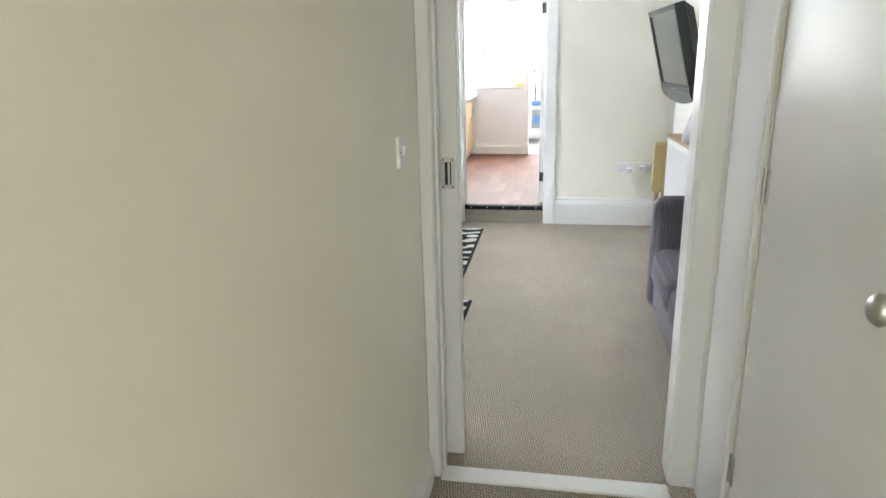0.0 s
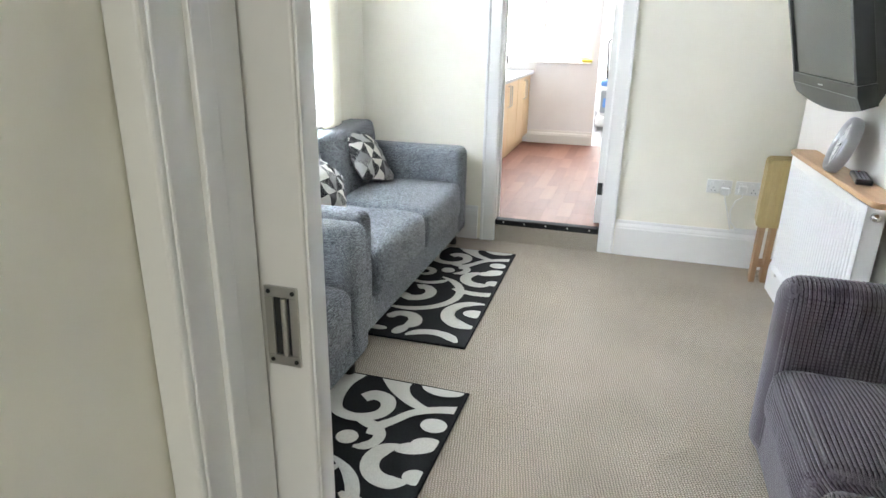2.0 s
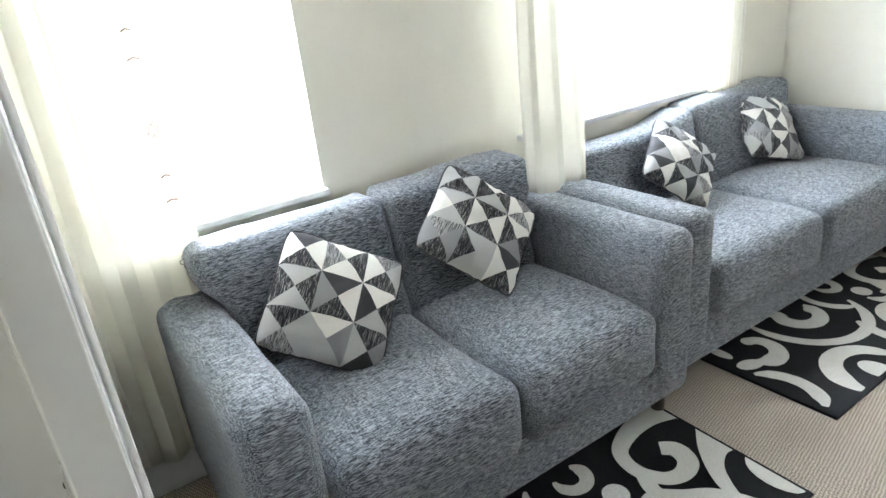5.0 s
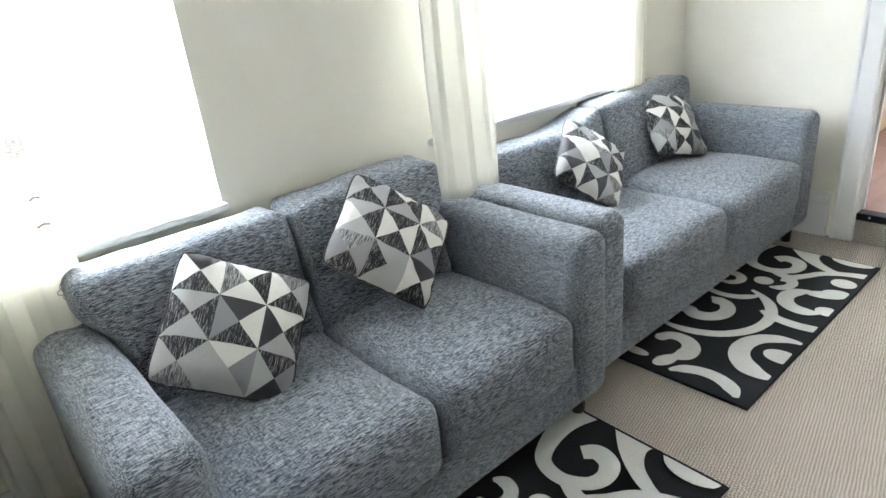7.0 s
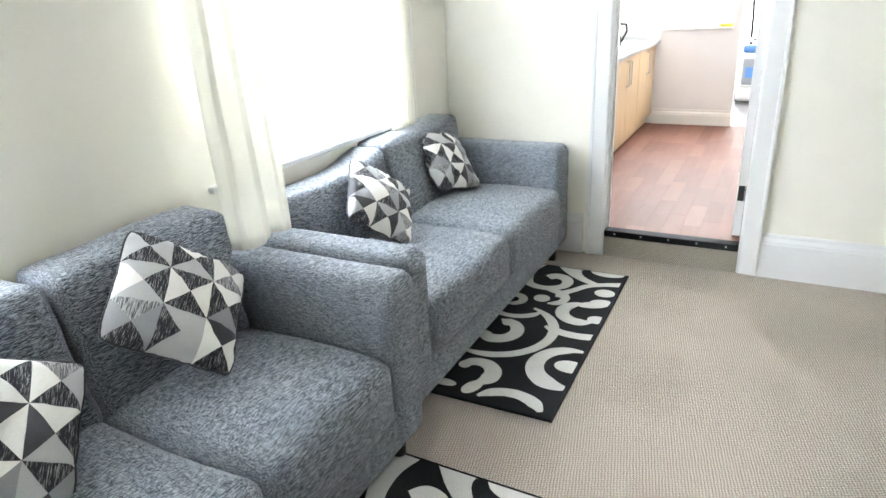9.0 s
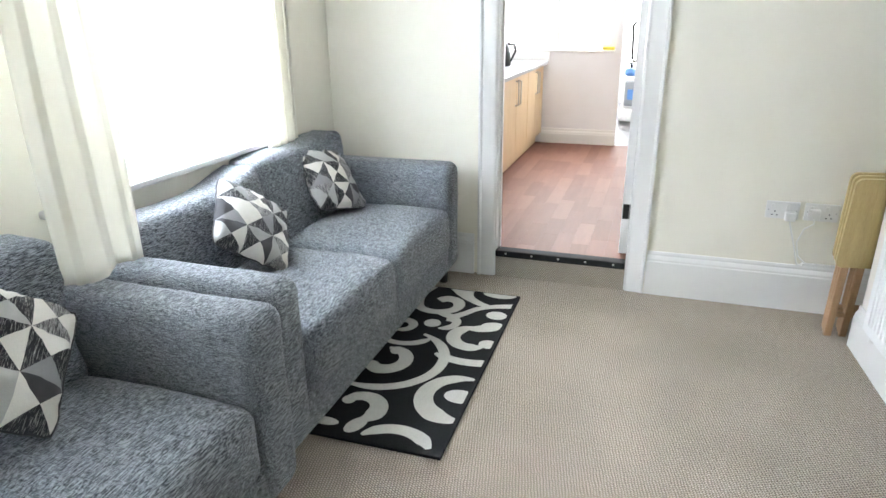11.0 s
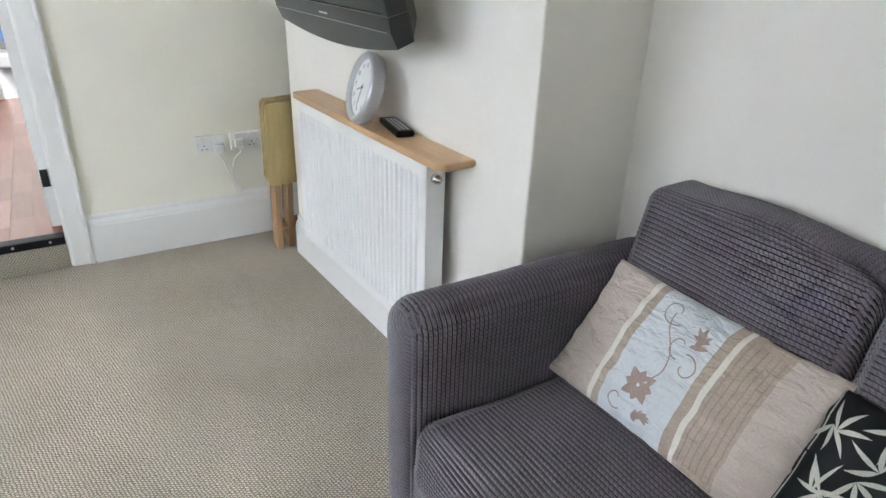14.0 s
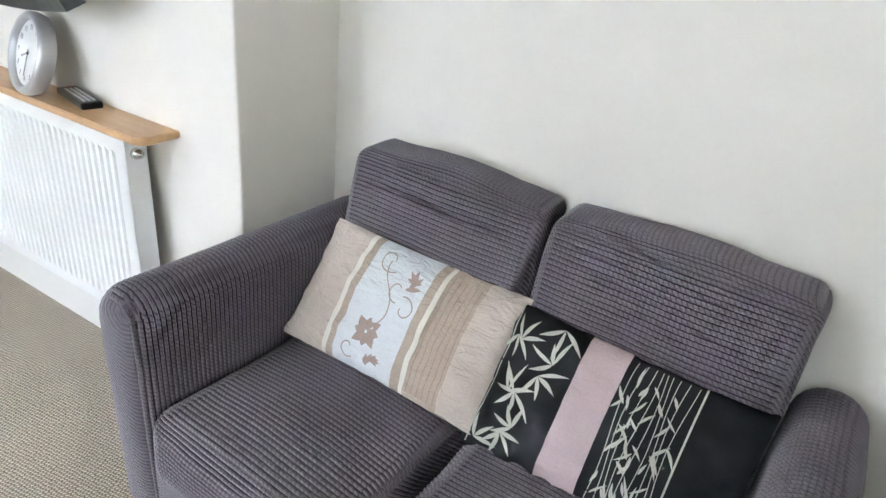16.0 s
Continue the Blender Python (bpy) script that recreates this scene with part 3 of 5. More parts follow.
voile = drape("curtain", "cream voile curtain with embroidered flowers beside the sofa", WX + 0.10, 2.27, 2.59, 0.17, 2.38, 4, 0.015, CURTAIN, "cream voile curtains", seed=1)
for z in (0.62, 1.0, 1.38, 1.76):
    bm = bmesh.new()
    for k in range(6):
        fa = radians(60 * k)
        ring = [(0.018, 0.122 + 0.017 * math.cos(fa) + 0.0075 * math.cos(radians(45 * i)), z + 0.017 * math.sin(fa) + 0.0075 * math.sin(radians(45 * i))) for i in range(9)]
        add_tube(bm, ring, 0.0013, 5)
    part("embroidered_flower", bm, EMBROIDERY, voile)
    for dz, ln in ((0.13, 0.012), (0.20, 0.015)):
        part("embroidered_leaf", tube([(0.018, 0.122 - ln, z - dz), (0.018, 0.122, z - dz + 0.006), (0.018, 0.122 + ln, z - dz + 0.002)], 0.0025, 6), EMBROIDERY, voile)
drape("curtain", "cream voile curtain draped onto the sofa arms", WX + 0.10, 3.86, 4.16, 0.70, 2.38, 3, 0.013, CURTAIN, "cream voile curtains", lean=lambda f: 0.14 * (1 - f) ** 1.8, seed=2, bulge=0.025, aside=-0.12)
drape("curtain", "cream voile curtain tucked behind the sofa back", WX + 0.05, 5.08, 5.36, 0.5, 2.38, 4, 0.011, CURTAIN, "cream voile curtains", seed=3)
drape("net_curtain", "white net curtain against the window", WX - 0.035, W1[0] + 0.01, W1[1] - 0.010, WZ[0] + 0.10, WZ[1] - 0.02, 6, 0.009, NET, "white net curtains", seed=4, thick=0.0)
drape("net_curtain", "white net curtain against the window", WX - 0.035, W2[0] + 0.012, W2[1] - 0.010, WZ[0] + 0.10, WZ[1] - 0.02, 10, 0.009, NET, "white net curtains", seed=6, thick=0.0)
pl = thing("curtain_pole", pose(WX + 0.1, 2.22, 2.4), "white curtain pole along the window wall", "curtain pole")
part("pole", tube([(0, 0, 0), (0, 3.2, 0)], 0.014, 12), WHITE_GLOSS, pl)
for y in (0.05, 1.6, 3.15):
    part("bracket", box(-0.099, 0.0, y - 0.012, y + 0.012, -0.03, 0.0, 0.003), WHITE_GLOSS, pl)

# ---- doors ----
sl = thing("sliding_door", pose(0.1125, 0.06, 0), "white sliding door pushed open along the wall", "door", "", "structure")
part("leaf", box(-0.60, 0.190, 2.160, 2.200, 0.008, 2.1, 0.003), DOOR_WHITE, sl)
part("edge_strip", box(0.1905, 0.1945, 2.162, 2.198, 0.008, 2.1, 0.0015), WHITE_GLOSS, sl)
# shade of the slot beside the leaf, painted as a dark strip
part("gap_shade_strip", box(0.02, 0.113, 2.1445, 2.1575, 0.01, 2.1), DARK_GAP, sl, "dark brown strip painting the shade in the gap")
for z0, z1 in ((0.2, 0.85), (1.0, 1.95)):
    for x0, x1 in ((-0.5, -0.24), (-0.16, 0.1)):
        bm = bmesh.new()
        for a0, a1, b0, b1 in ((x0, x1, z0, z0 + 0.02), (x0, x1, z1 - 0.02, z1), (x0, x0 + 0.02, z0 + 0.02, z1 - 0.02), (x1 - 0.02, x1, z0 + 0.02, z1 - 0.02)):
            add_box(bm, a0, a1, 2.1995, 2.207, b0, b1, 0.003)
        part("panel_moulding", bm, DOOR_WHITE, sl)
# flush pull: a plate with a sunken well and screws
fp = bmesh.new()
px0, px1, pz0, pz1 = 0.134, 0.178, 1.038, 1.143
for a0, a1, b0, b1 in ((px0, px1, pz0, pz0 + 0.014), (px0, px1, pz1 - 0.014, pz1), (px0, px0 + 0.011, pz0 + 0.014, pz1 - 0.014), (px1 - 0.011, px1, pz0 + 0.014, pz1 - 0.014)):
    add_box(fp, a0, a1, 2.1565, 2.1605, b0, b1, 0.001)
pull = part("flush_pull", fp, STEEL, sl, "brushed metal flush pull")
part("well", box(px0 + 0.011, px1 - 0.011, 2.1595, 2.1604, pz0 + 0.014, pz1 - 0.014), BLACK_PLASTIC, pull)
part("finger_bar", tube([((px0 + px1) / 2 + 0.003, 2.158, pz0 + 0.015), ((px0 + px1) / 2 + 0.003, 2.158, pz1 - 0.015)], 0.004, 10), STEEL, pull)
for sx in (px0 + 0.006, px1 - 0.006):
    for sz in (pz0 + 0.007, pz1 - 0.007):
        part("screw", moved(lathe([(0, 0.0018), (0.0025, 0.0012), (0.003, 0)], 10), pose(sx, 2.1565, sz, 90)), BLACK_PLASTIC, pull)

hd = thing("hall_door", pose(0.14, 0.03, 0), "plain off-white hall door standing closed", "door", "", "structure")
part("leaf", box(1.002, 1.04, 1.04, 1.785, 0.008, 2.03, 0.003), DOOR_WHITE, hd)
part("frame_edge", box(0.985, 1.0, 1.80, 2.10, 0, 2.1, 0.004), WHITE_GLOSS, hd)
# dark fill painting the shade of the gap at the hinges
part("hinge_gap_shade", box(1.012, 1.03, 1.7855, 1.7995, 0, 2.04), DARK_GAP, hd)
for z in (0.315, 1.135, 1.8):
    hg = bmesh.new()
    add_box(hg, 0.9985, 1.0025, 1.764, 1.785, z - 0.045, z + 0.045, 0.001)
    part("hinge", add_tube(hg, [(0.999, 1.7925, z - 0.045), (0.999, 1.7925, z + 0.045)], 0.005, 8), STEEL, hd)
kn = part("handle_plate", box(0.995, 1.002, 1.055, 1.095, 0.99, 1.15, 0.003), STEEL, hd)
part("knob", moved(lathe([(0, 0.05), (0.018, 0.048), (0.026, 0.038), (0.022, 0.026), (0.011, 0.018), (0.011, 0)], 20), pose(0.996, 1.075, 1.09, 0, -90, 0)), STEEL, kn, "", True)

kd = thing("kitchen_door", pose(KD[1] - 0.022, FY + 0.12, KZ), "white kitchen door standing open into the kitchen", "door", "", "structure")
part("leaf", box(-0.04, 0.0, 0.0, 0.72, 0.008, 1.96, 0.002), DOOR_WHITE, kd)
for z in (0.25, 1.7):
    hg = bmesh.new()
    add_box(hg, -0.036, -0.004, -0.0035, 0.0005, z - 0.042, z + 0.042, 0.001)
    part("hinge", add_tube(hg, [(0.003, -0.004, z - 0.042), (0.003, -0.004, z + 0.042)], 0.005, 8), BLACK_PLASTIC, kd, "dark steel hinge")
hp = part("handle_plate", box(-0.047, -0.04, 0.64, 0.68, 0.86, 1.04, 0.003), CHROME, kd)
part("lever", tube([(-0.045, 0.66, 0.99), (-0.085, 0.66, 0.99), (-0.09, 0.65, 0.99), (-0.09, 0.56, 0.985)], 0.008, 10), CHROME, hp)


# ---- sofas ----
def tweed_sofa(name, fx, y0, width, label, sag, d):
    t = thing(name, pose(fx, y0, 0, 0, 0, 90), label, "sofa", "grey tweed sofas under the windows")
    aw, ah = 0.175, 0.645
    inner = width - 2 * aw
    part("base", soft_box(width / 2, d / 2 + 0.006, 0.165, width - 0.03, d - 0.02, 0.165, 0.022, (8, 6, 2)), TWEED, t, "", True)
    for cx in (aw / 2, width - aw / 2):
        part("arm", soft_box(cx, d / 2, 0.085 + (ah - 0.085) / 2, aw, d, ah - 0.085, 0.05, (3, 14, 8), 0.0, 0.004), TWEED, t, "", True)
    part("back", soft_box(width / 2, d - 0.07, 0.40, width - 2 * aw - 0.004, 0.13, 0.60, 0.05, (12, 2, 8), 0, 0.004), TWEED, t, "", True)
    w = inner / 2
    for k in range(2):
        cx = aw + w * (k + 0.5)
        part("seat_cushion", soft_box(cx, 0.325 - 0.008, 0.325, w - 0.006, 0.65, 0.225, 0.05, (12, 12, 4), 0.022, 0.007), TWEED, t, "", True)
        low = sag if k == 0 else 0.3 * sag

        def slump(wv, u, low=low, k=k):
            dip = low * max(0.0, u[2] + 0.4) * (1 - 0.55 * u[0] * u[0] - 0.2 * u[0])
            wv.z -= dip
            wv.y -= dip * 0.35
            out = u[0] if k else -u[0]
            # the outer upper corner overhangs the arm
            wv.x += (1 if k else -1) * 0.062 * max(0.0, out) * max(0.0, min(1.0, (u[2] - 0.1) * 2.5))
            return wv

        part("back_cushion", soft_box(cx, 0.635, 0.605, w - 0.006, 0.19, 0.385, 0.034, (14, 4, 12), 0.010, 0.010, None, 0.27, slump), TWEED, t, "", True)
    for cx, cy in ((0.09, 0.07), (width - 0.09, 0.07), (0.09, d - 0.09), (width - 0.09, d - 0.09)):
        part("foot", moved(lathe([(0, 0), (0.022, 0), (0.028, 0.09), (0, 0.09)], 14), pose(cx, cy, 0)), DARK_WOOD, t, "short dark wooden foot")
    for piece in t.children:
        piece.data.transform(Matrix.Diagonal((1, 1, 1.06, 1)))
    return t


tweed_sofa("sofa", -0.345, 2.425, 1.475, "two-seat grey tweed sofa beside the curtain", 0.012, 0.83)
tweed_sofa("sofa", -0.405, 3.915, 1.83, "larger grey tweed sofa with slumped back cushions", 0.055, 0.78)


def cord_sofa():
    W, aw, d, ah = 1.46, 0.15, 0.84, 0.708
    t = thing("corduroy_sofa", pose(1.15, 3.80, 0, 0, 0, -90), "mauve-grey jumbo corduroy two-seat sofa in the alcove", "sofa")
    part("base", soft_box(W / 2, d / 2 + 0.01, 0.165, W - 0.02, d - 0.04, 0.25, 0.03, (8, 6, 2)), CORD, t, "", True)
    for cx in (aw / 2, W - aw / 2):
        part("arm", soft_box(cx, d / 2, 0.05 + (ah - 0.05) / 2, aw, d, ah - 0.05, 0.071, (3, 400, 5), 0, 0.003, (0, 1, 0, 0.0125, 0.0072)), (CORD, CORD_GROOVE_SHADE), t, "", True)
    part("back", soft_box(W / 2, d - 0.06, 0.38, W - 2 * aw - 0.004, 0.11, 0.68, 0.04, (10, 2, 8)), CORD, t, "", True)
    w = (W - 2 * aw) / 2
    for k in range(2):
        cx = aw + w * (k + 0.5)
        part("seat_cushion", soft_box(cx, 0.335, 0.335, w - 0.006, 0.66, 0.20, 0.06, (10, 330, 60), 0.02, 0.006, (0, 1, 1, 0.0130, 0.0072)), (CORD, CORD_GROOVE_SHADE), t, "", True)
        part("back_cushion", soft_box(cx, 0.66, 0.662, w - 0.004, 0.17, 0.50, 0.038, (10, 40, 260), 0.015, 0.008, (0, 1, 1, 0.0118, 0.0050), 0.20), (CORD, CORD_GROOVE_SHADE), t, "", True)
    for cx, cy in ((0.08, 0.08), (W - 0.08, 0.08), (0.08, d - 0.08), (W - 0.08, d - 0.08)):
        part("foot", moved(lathe([(0, 0), (0.02, 0), (0.026, 0.045), (0, 0.045)], 12), pose(cx, cy, 0)), DARK_WOOD, t)
    return t


cord_sofa()


# ---- cushions ----
def pillow_point(u, v, a, b, h, pinch=0.05, seed=0.0):
    """Point on the front of a stuffed square cushion, u and v from -1 to 1."""
    cu, cv = math.cos(math.pi * u / 2), math.cos(math.pi * v / 2)
    x = a * u * (1 - pinch * cv * abs(u))
    y = b * v * (1 - pinch * cu * abs(v))
    z = h * (max(0.0, cu) * max(0.0, cv)) ** 0.42 * (1 + 0.12 * noise.noise((u * 1.7 + seed, v * 1.7, seed)))
    soft = 1 - (0.075 if pinch > 0.04 else 0.0) * abs(u * v) ** 5
    x, y = x * soft, y * soft
    crease = 0.009 * noise.noise((u * 9 + seed, v * 3, 7.0)) * (1 - max(0.0, cu) * max(0.0, cv))
    return Vector((x, y, z + 0.009 * noise.noise((u * 5 + seed, v * 5, 3.0)) + crease))


def frame_of(centre, right, up):
    r = Vector(right).normalized()
    n = r.cross(Vector(up)).normalized()
    u = n.cross(r)
    m = Matrix((r, u, n)).transposed().to_4x4()
    m.translation = centre
    return m


def triangle_cushion(m, size, seed, label):
    """Scatter cushion printed with triangles: a grid of squares, each cut by both diagonals."""
    t = thing("scatter_cushion", m, label, "cushion", "triangle print cushions on the grey sofas")
    rnd = random.Random(seed)
    cells, k = 3, 8
    n = cells * k
    a = size / 2
    tones = {}

    def tone(ci, cj, q):
        # neighbouring triangles across a cell edge share a tone now and then, making turned squares
        if (ci, cj, q) not in tones:
            dark_first = (ci + cj + q) % 2
            tones[(ci, cj, q)] = rnd.choice((3, 4, 4, 5)) if dark_first else rnd.choice((0, 0, 0, 1, 1, 2))
            if rnd.random() < 0.12:
                tones[(ci, cj, q)] = rnd.choice((0, 1, 2))
        return tones[(ci, cj, q)]

    bm = bmesh.new()
    off = 0.37
    grid = [[bm.verts.new(pillow_point(2 * i / n - 1, 2 * j / n - 1, a, a, size * 0.185, seed=seed)) for i in range(n + 1)] for j in range(n + 1)]

    def sector(x, y):
        fx, fy = x * cells, y * cells
        ci, cj = int(fx), int(fy)
        dx, dy = fx - ci - 0.5, fy - cj - 0.5
        q = (0 if dx > 0 else 2) if abs(dx) > abs(dy) else (1 if dy > 0 else 3)
        return tone(ci, cj, q)

    for j in range(n):
        for i in range(n):
            q = [grid[j][i], grid[j][i + 1], grid[j + 1][i + 1], grid[j + 1][i]]
            li, lj = i % k, j % k
            if li == lj:
                tris = ((q[0], q[1], q[2]), (q[0], q[2], q[3]))
                cs = ((i + 0.66, j + 0.33), (i + 0.33, j + 0.66))
            elif li + lj == k - 1:
                tris = ((q[0], q[1], q[3]), (q[1], q[2], q[3]))
                cs = ((i + 0.33, j + 0.33), (i + 0.66, j + 0.66))
            else:
                tris, cs = (q,), ((i + 0.5, j + 0.5),)
            for f, (x, y) in zip(tris, cs):
                bm.faces.new(f).material_index = sector(x / n, y / n)
    part("front_cover", bm, (PRINT_WHITE, PRINT_PALE, PRINT_GREY, PRINT_DARK, PRINT_HATCH, PRINT_HATCH_GREY), t, "", True)
    bm = bmesh.new()
    g = [[bm.verts.new(Vector((p.x, p.y, -p.z))) for p in (pillow_point(2 * i / 12 - 1, 2 * j / 12 - 1, a, a, size * 0.15, seed=seed + 3) for i in range(13))] for j in range(13)]
    for j in range(12):
        for i in range(12):
            bm.faces.new((g[j][i], g[j + 1][i], g[j + 1][i + 1], g[j][i + 1]))
    part("back_cover", bm, PRINT_DARK, t, "", True)
    edge = [(-1 + 2 * i / 20, -1) for i in range(20)] + [(1, -1 + 2 * i / 20) for i in range(20)] + [(1 - 2 * i / 20, 1) for i in range(20)] + [(-1, 1 - 2 * i / 20) for i in range(21)]
    part("piped_seam", tube([pillow_point(u, v, a, a, 0.001, seed=seed) for u, v in edge], 0.003, 6), PRINT_DARK, t, "", True)
    return t


triangle_cushion(frame_of((-0.80, 2.853, 0.645), (0.13, 0.26, -0.15), (-0.20, 0.20, 0.28)), 0.37, 11, "triangle-print cushion leaning on the small sofa")
triangle_cushion(frame_of((-0.83, 3.405, 0.700), (0.15, 0.22, -0.19), (-0.17, 0.32, 0.19)), 0.37, 5, "triangle-print cushion balanced on a corner")
triangle_cushion(frame_of((-0.89, 4.535, 0.645), (0.15, 0.22, -0.19), (-0.17, 0.30, 0.23)), 0.345, 8, "triangle-print cushion slumped on the larger sofa")
triangle_cushion(frame_of((-0.965, 5.305, 0.645), (0.08, 0.34, -0.08), (-0.24, 0.10, 0.30)), 0.37, 23, "triangle-print cushion in the sofa corner")


class Cover:
    """Lays flat shapes on the front of an oblong pillow, slightly proud of it."""

    def __init__(self, a, b, h, seed):
        self.a, self.b, self.h, self.seed = a, b, h, seed

    def at(self, u, v, lift=0.0):
        p = pillow_point(max(-1, min(1, u)), max(-1, min(1, v)), self.a, self.b, self.h, 0.03, self.seed)
        p.z += lift
        return p

    def strip(self, u0, u1, v0, v1, nu, nv, lift=0.0):
        bm = bmesh.new()
        g = [[bm.verts.new(self.at(u0 + (u1 - u0) * i / nu, v0 + (v1 - v0) * j / nv, lift)) for i in range(nu + 1)] for j in range(nv + 1)]
        for j in range(nv):
            for i in range(nu):
                bm.faces.new((g[j][i], g[j][i + 1], g[j + 1][i + 1], g[j + 1][i]))
        return bm

    def leaf(self, bm, u, v, ang, length, width, lift=0.0025):
        """A pointed leaf, its stalk end at (u, v); lengths in metres."""
        d = Vector((math.cos(ang), math.sin(ang)))
        s = Vector((-d.y, d.x))
        n = 6
        mid, lo, hi = [], [], []
        for i in range(n + 1):
            f = i / n
            w = width * math.sin(math.pi * f ** 0.8)
            c = Vector((u * self.a, v * self.b)) + d * length * f + s * 0.04 * length * math.sin(math.pi * f)
            for lst, k in ((lo, -w), (hi, w)):
                q = c + s * k
                lst.append(bm.verts.new(self.at(q.x / self.a, q.y / self.b, lift)))
        for i in range(n):
            bm.faces.new((lo[i], lo[i + 1], hi[i + 1], hi[i]))

    def line(self, bm, pts, width, lift=0.002):
        left, right = [], []
        for i, p in enumerate(pts):
            a, b = Vector(pts[max(0, i - 1)]), Vector(pts[min(len(pts) - 1, i + 1)])
            d = Vector(((b.x - a.x) * self.a, (b.y - a.y) * self.b)).normalized()
            s = Vector((-d.y / self.a, d.x / self.b)) * width / 2
            left.append(bm.verts.new(self.at(p[0] + s.x, p[1] + s.y, lift)))
            right.append(bm.verts.new(self.at(p[0] - s.x, p[1] - s.y, lift)))
        for i in range(len(pts) - 1):
            bm.faces.new((right[i], right[i + 1], left[i + 1], left[i]))


def oblong_back(c, mat, t):
    bm = bmesh.new()
    g = [[bm.verts.new(Vector((1, 1, -1)) * c.at(2 * i / 14 - 1, 2 * j / 10 - 1)) for i in range(15)] for j in range(11)]
    for row in g:
        for vtx in row:
            vtx.co = Vector((vtx.co.x, vtx.co.y, vtx.co.z))
    for j in range(10):
        for i in range(14):
            bm.faces.new((g[j][i], g[j + 1][i], g[j + 1][i + 1], g[j][i + 1]))
    part("back_cover", bm, mat, t, "", True)


def spiral(cu, cv, r0, r1, a0, a1, aspect, n=22):
    return [(cu + (r0 + (r1 - r0) * i / n) * math.cos(a0 + (a1 - a0) * i / n) / aspect, cv + (r0 + (r1 - r0) * i / n) * math.sin(a0 + (a1 - a0) * i / n)) for i in range(n + 1)]


def satin_cushion():
    t = thing("satin_cushion", frame_of((1.675, 3.34, 0.582), (0.02, -0.58, -0.01), (0.19, 0.05, 0.245)), "beige satin oblong cushion with an embroidered white flower panel", "cushion")
    c = Cover(0.295, 0.17, 0.06, 4.0)
    part("front_cover", c.strip(-1, 1, -1, 1, 48, 28), SATIN_BEIGE, t, "", True)
    oblong_back(c, SATIN_BEIGE, t)
    part("white_panel", c.strip(-0.40, 0.22, -0.985, 0.985, 20, 24, 0.0015), SATIN_WHITE, t, "white satin panel", True)
    for u0, u1, mt in ((-0.52, -0.47, SATIN_IVORY), (-0.47, -0.40, SATIN_TAN), (0.22, 0.30, SATIN_TAN), (0.30, 0.345, SATIN_IVORY)):
        part("ribbon", c.strip(u0, u1, -0.985, 0.985, 3, 24, 0.003), mt, t, "", True)
    part("pleated_band", c.strip(0.345, 0.66, -0.98, 0.98, 10, 24, 0.0012), SATIN_TAN, t, "tan satin band with stitched pleats", True)
    bm = bmesh.new()
    for k in range(6):
        u = 0.38 + 0.05 * k
        c.line(bm, [(u, -0.9 + 1.75 * i / 14) for i in range(15)], 0.003, 0.003)
    part("pleat_stitching", bm, EMBROIDERY, t)
    bm = bmesh.new()
    asp = c.a / c.b
    c.line(bm, [(-0.12 + 0.10 * math.sin(i * 0.35), -0.35 + 1.05 * i / 14) for i in range(15)], 0.003)
    c.line(bm, spiral(-0.22, 0.72, 0.05, 0.22, 0.0, 5.5, asp), 0.003)
    c.line(bm, spiral(0.10, 0.10, 0.04, 0.2, 3.0, 8.3, asp), 0.003)
    c.line(bm, spiral(-0.02, 0.34, 0.05, 0.2, 1.0, 5.0, asp), 0.003)
    c.line(bm, spiral(-0.26, -0.72, 0.04, 0.16, 0.5, 5.5, asp), 0.003)
    for k in range(5):
        c.leaf(bm, 0.03 + 0.03 * k, 0.38 + 0.04 * k, 0.3 + 0.7 * k, 0.045, 0.007)
    for k in range(8):
        ang = k * 2 * math.pi / 8
        c.leaf(bm, -0.13 + 0.012 * math.cos(ang), -0.40 + 0.02 * math.sin(ang), ang, 0.034 + 0.008 * (k % 2), 0.0125)
    for k in range(6):
        c.leaf(bm, -0.02, -0.70 - 0.03 * k, -0.6 + 0.5 * k, 0.03, 0.006)
    part("flower_embroidery", bm, EMBROIDERY, t, "brown embroidered flower and scrolling stems")
    return t


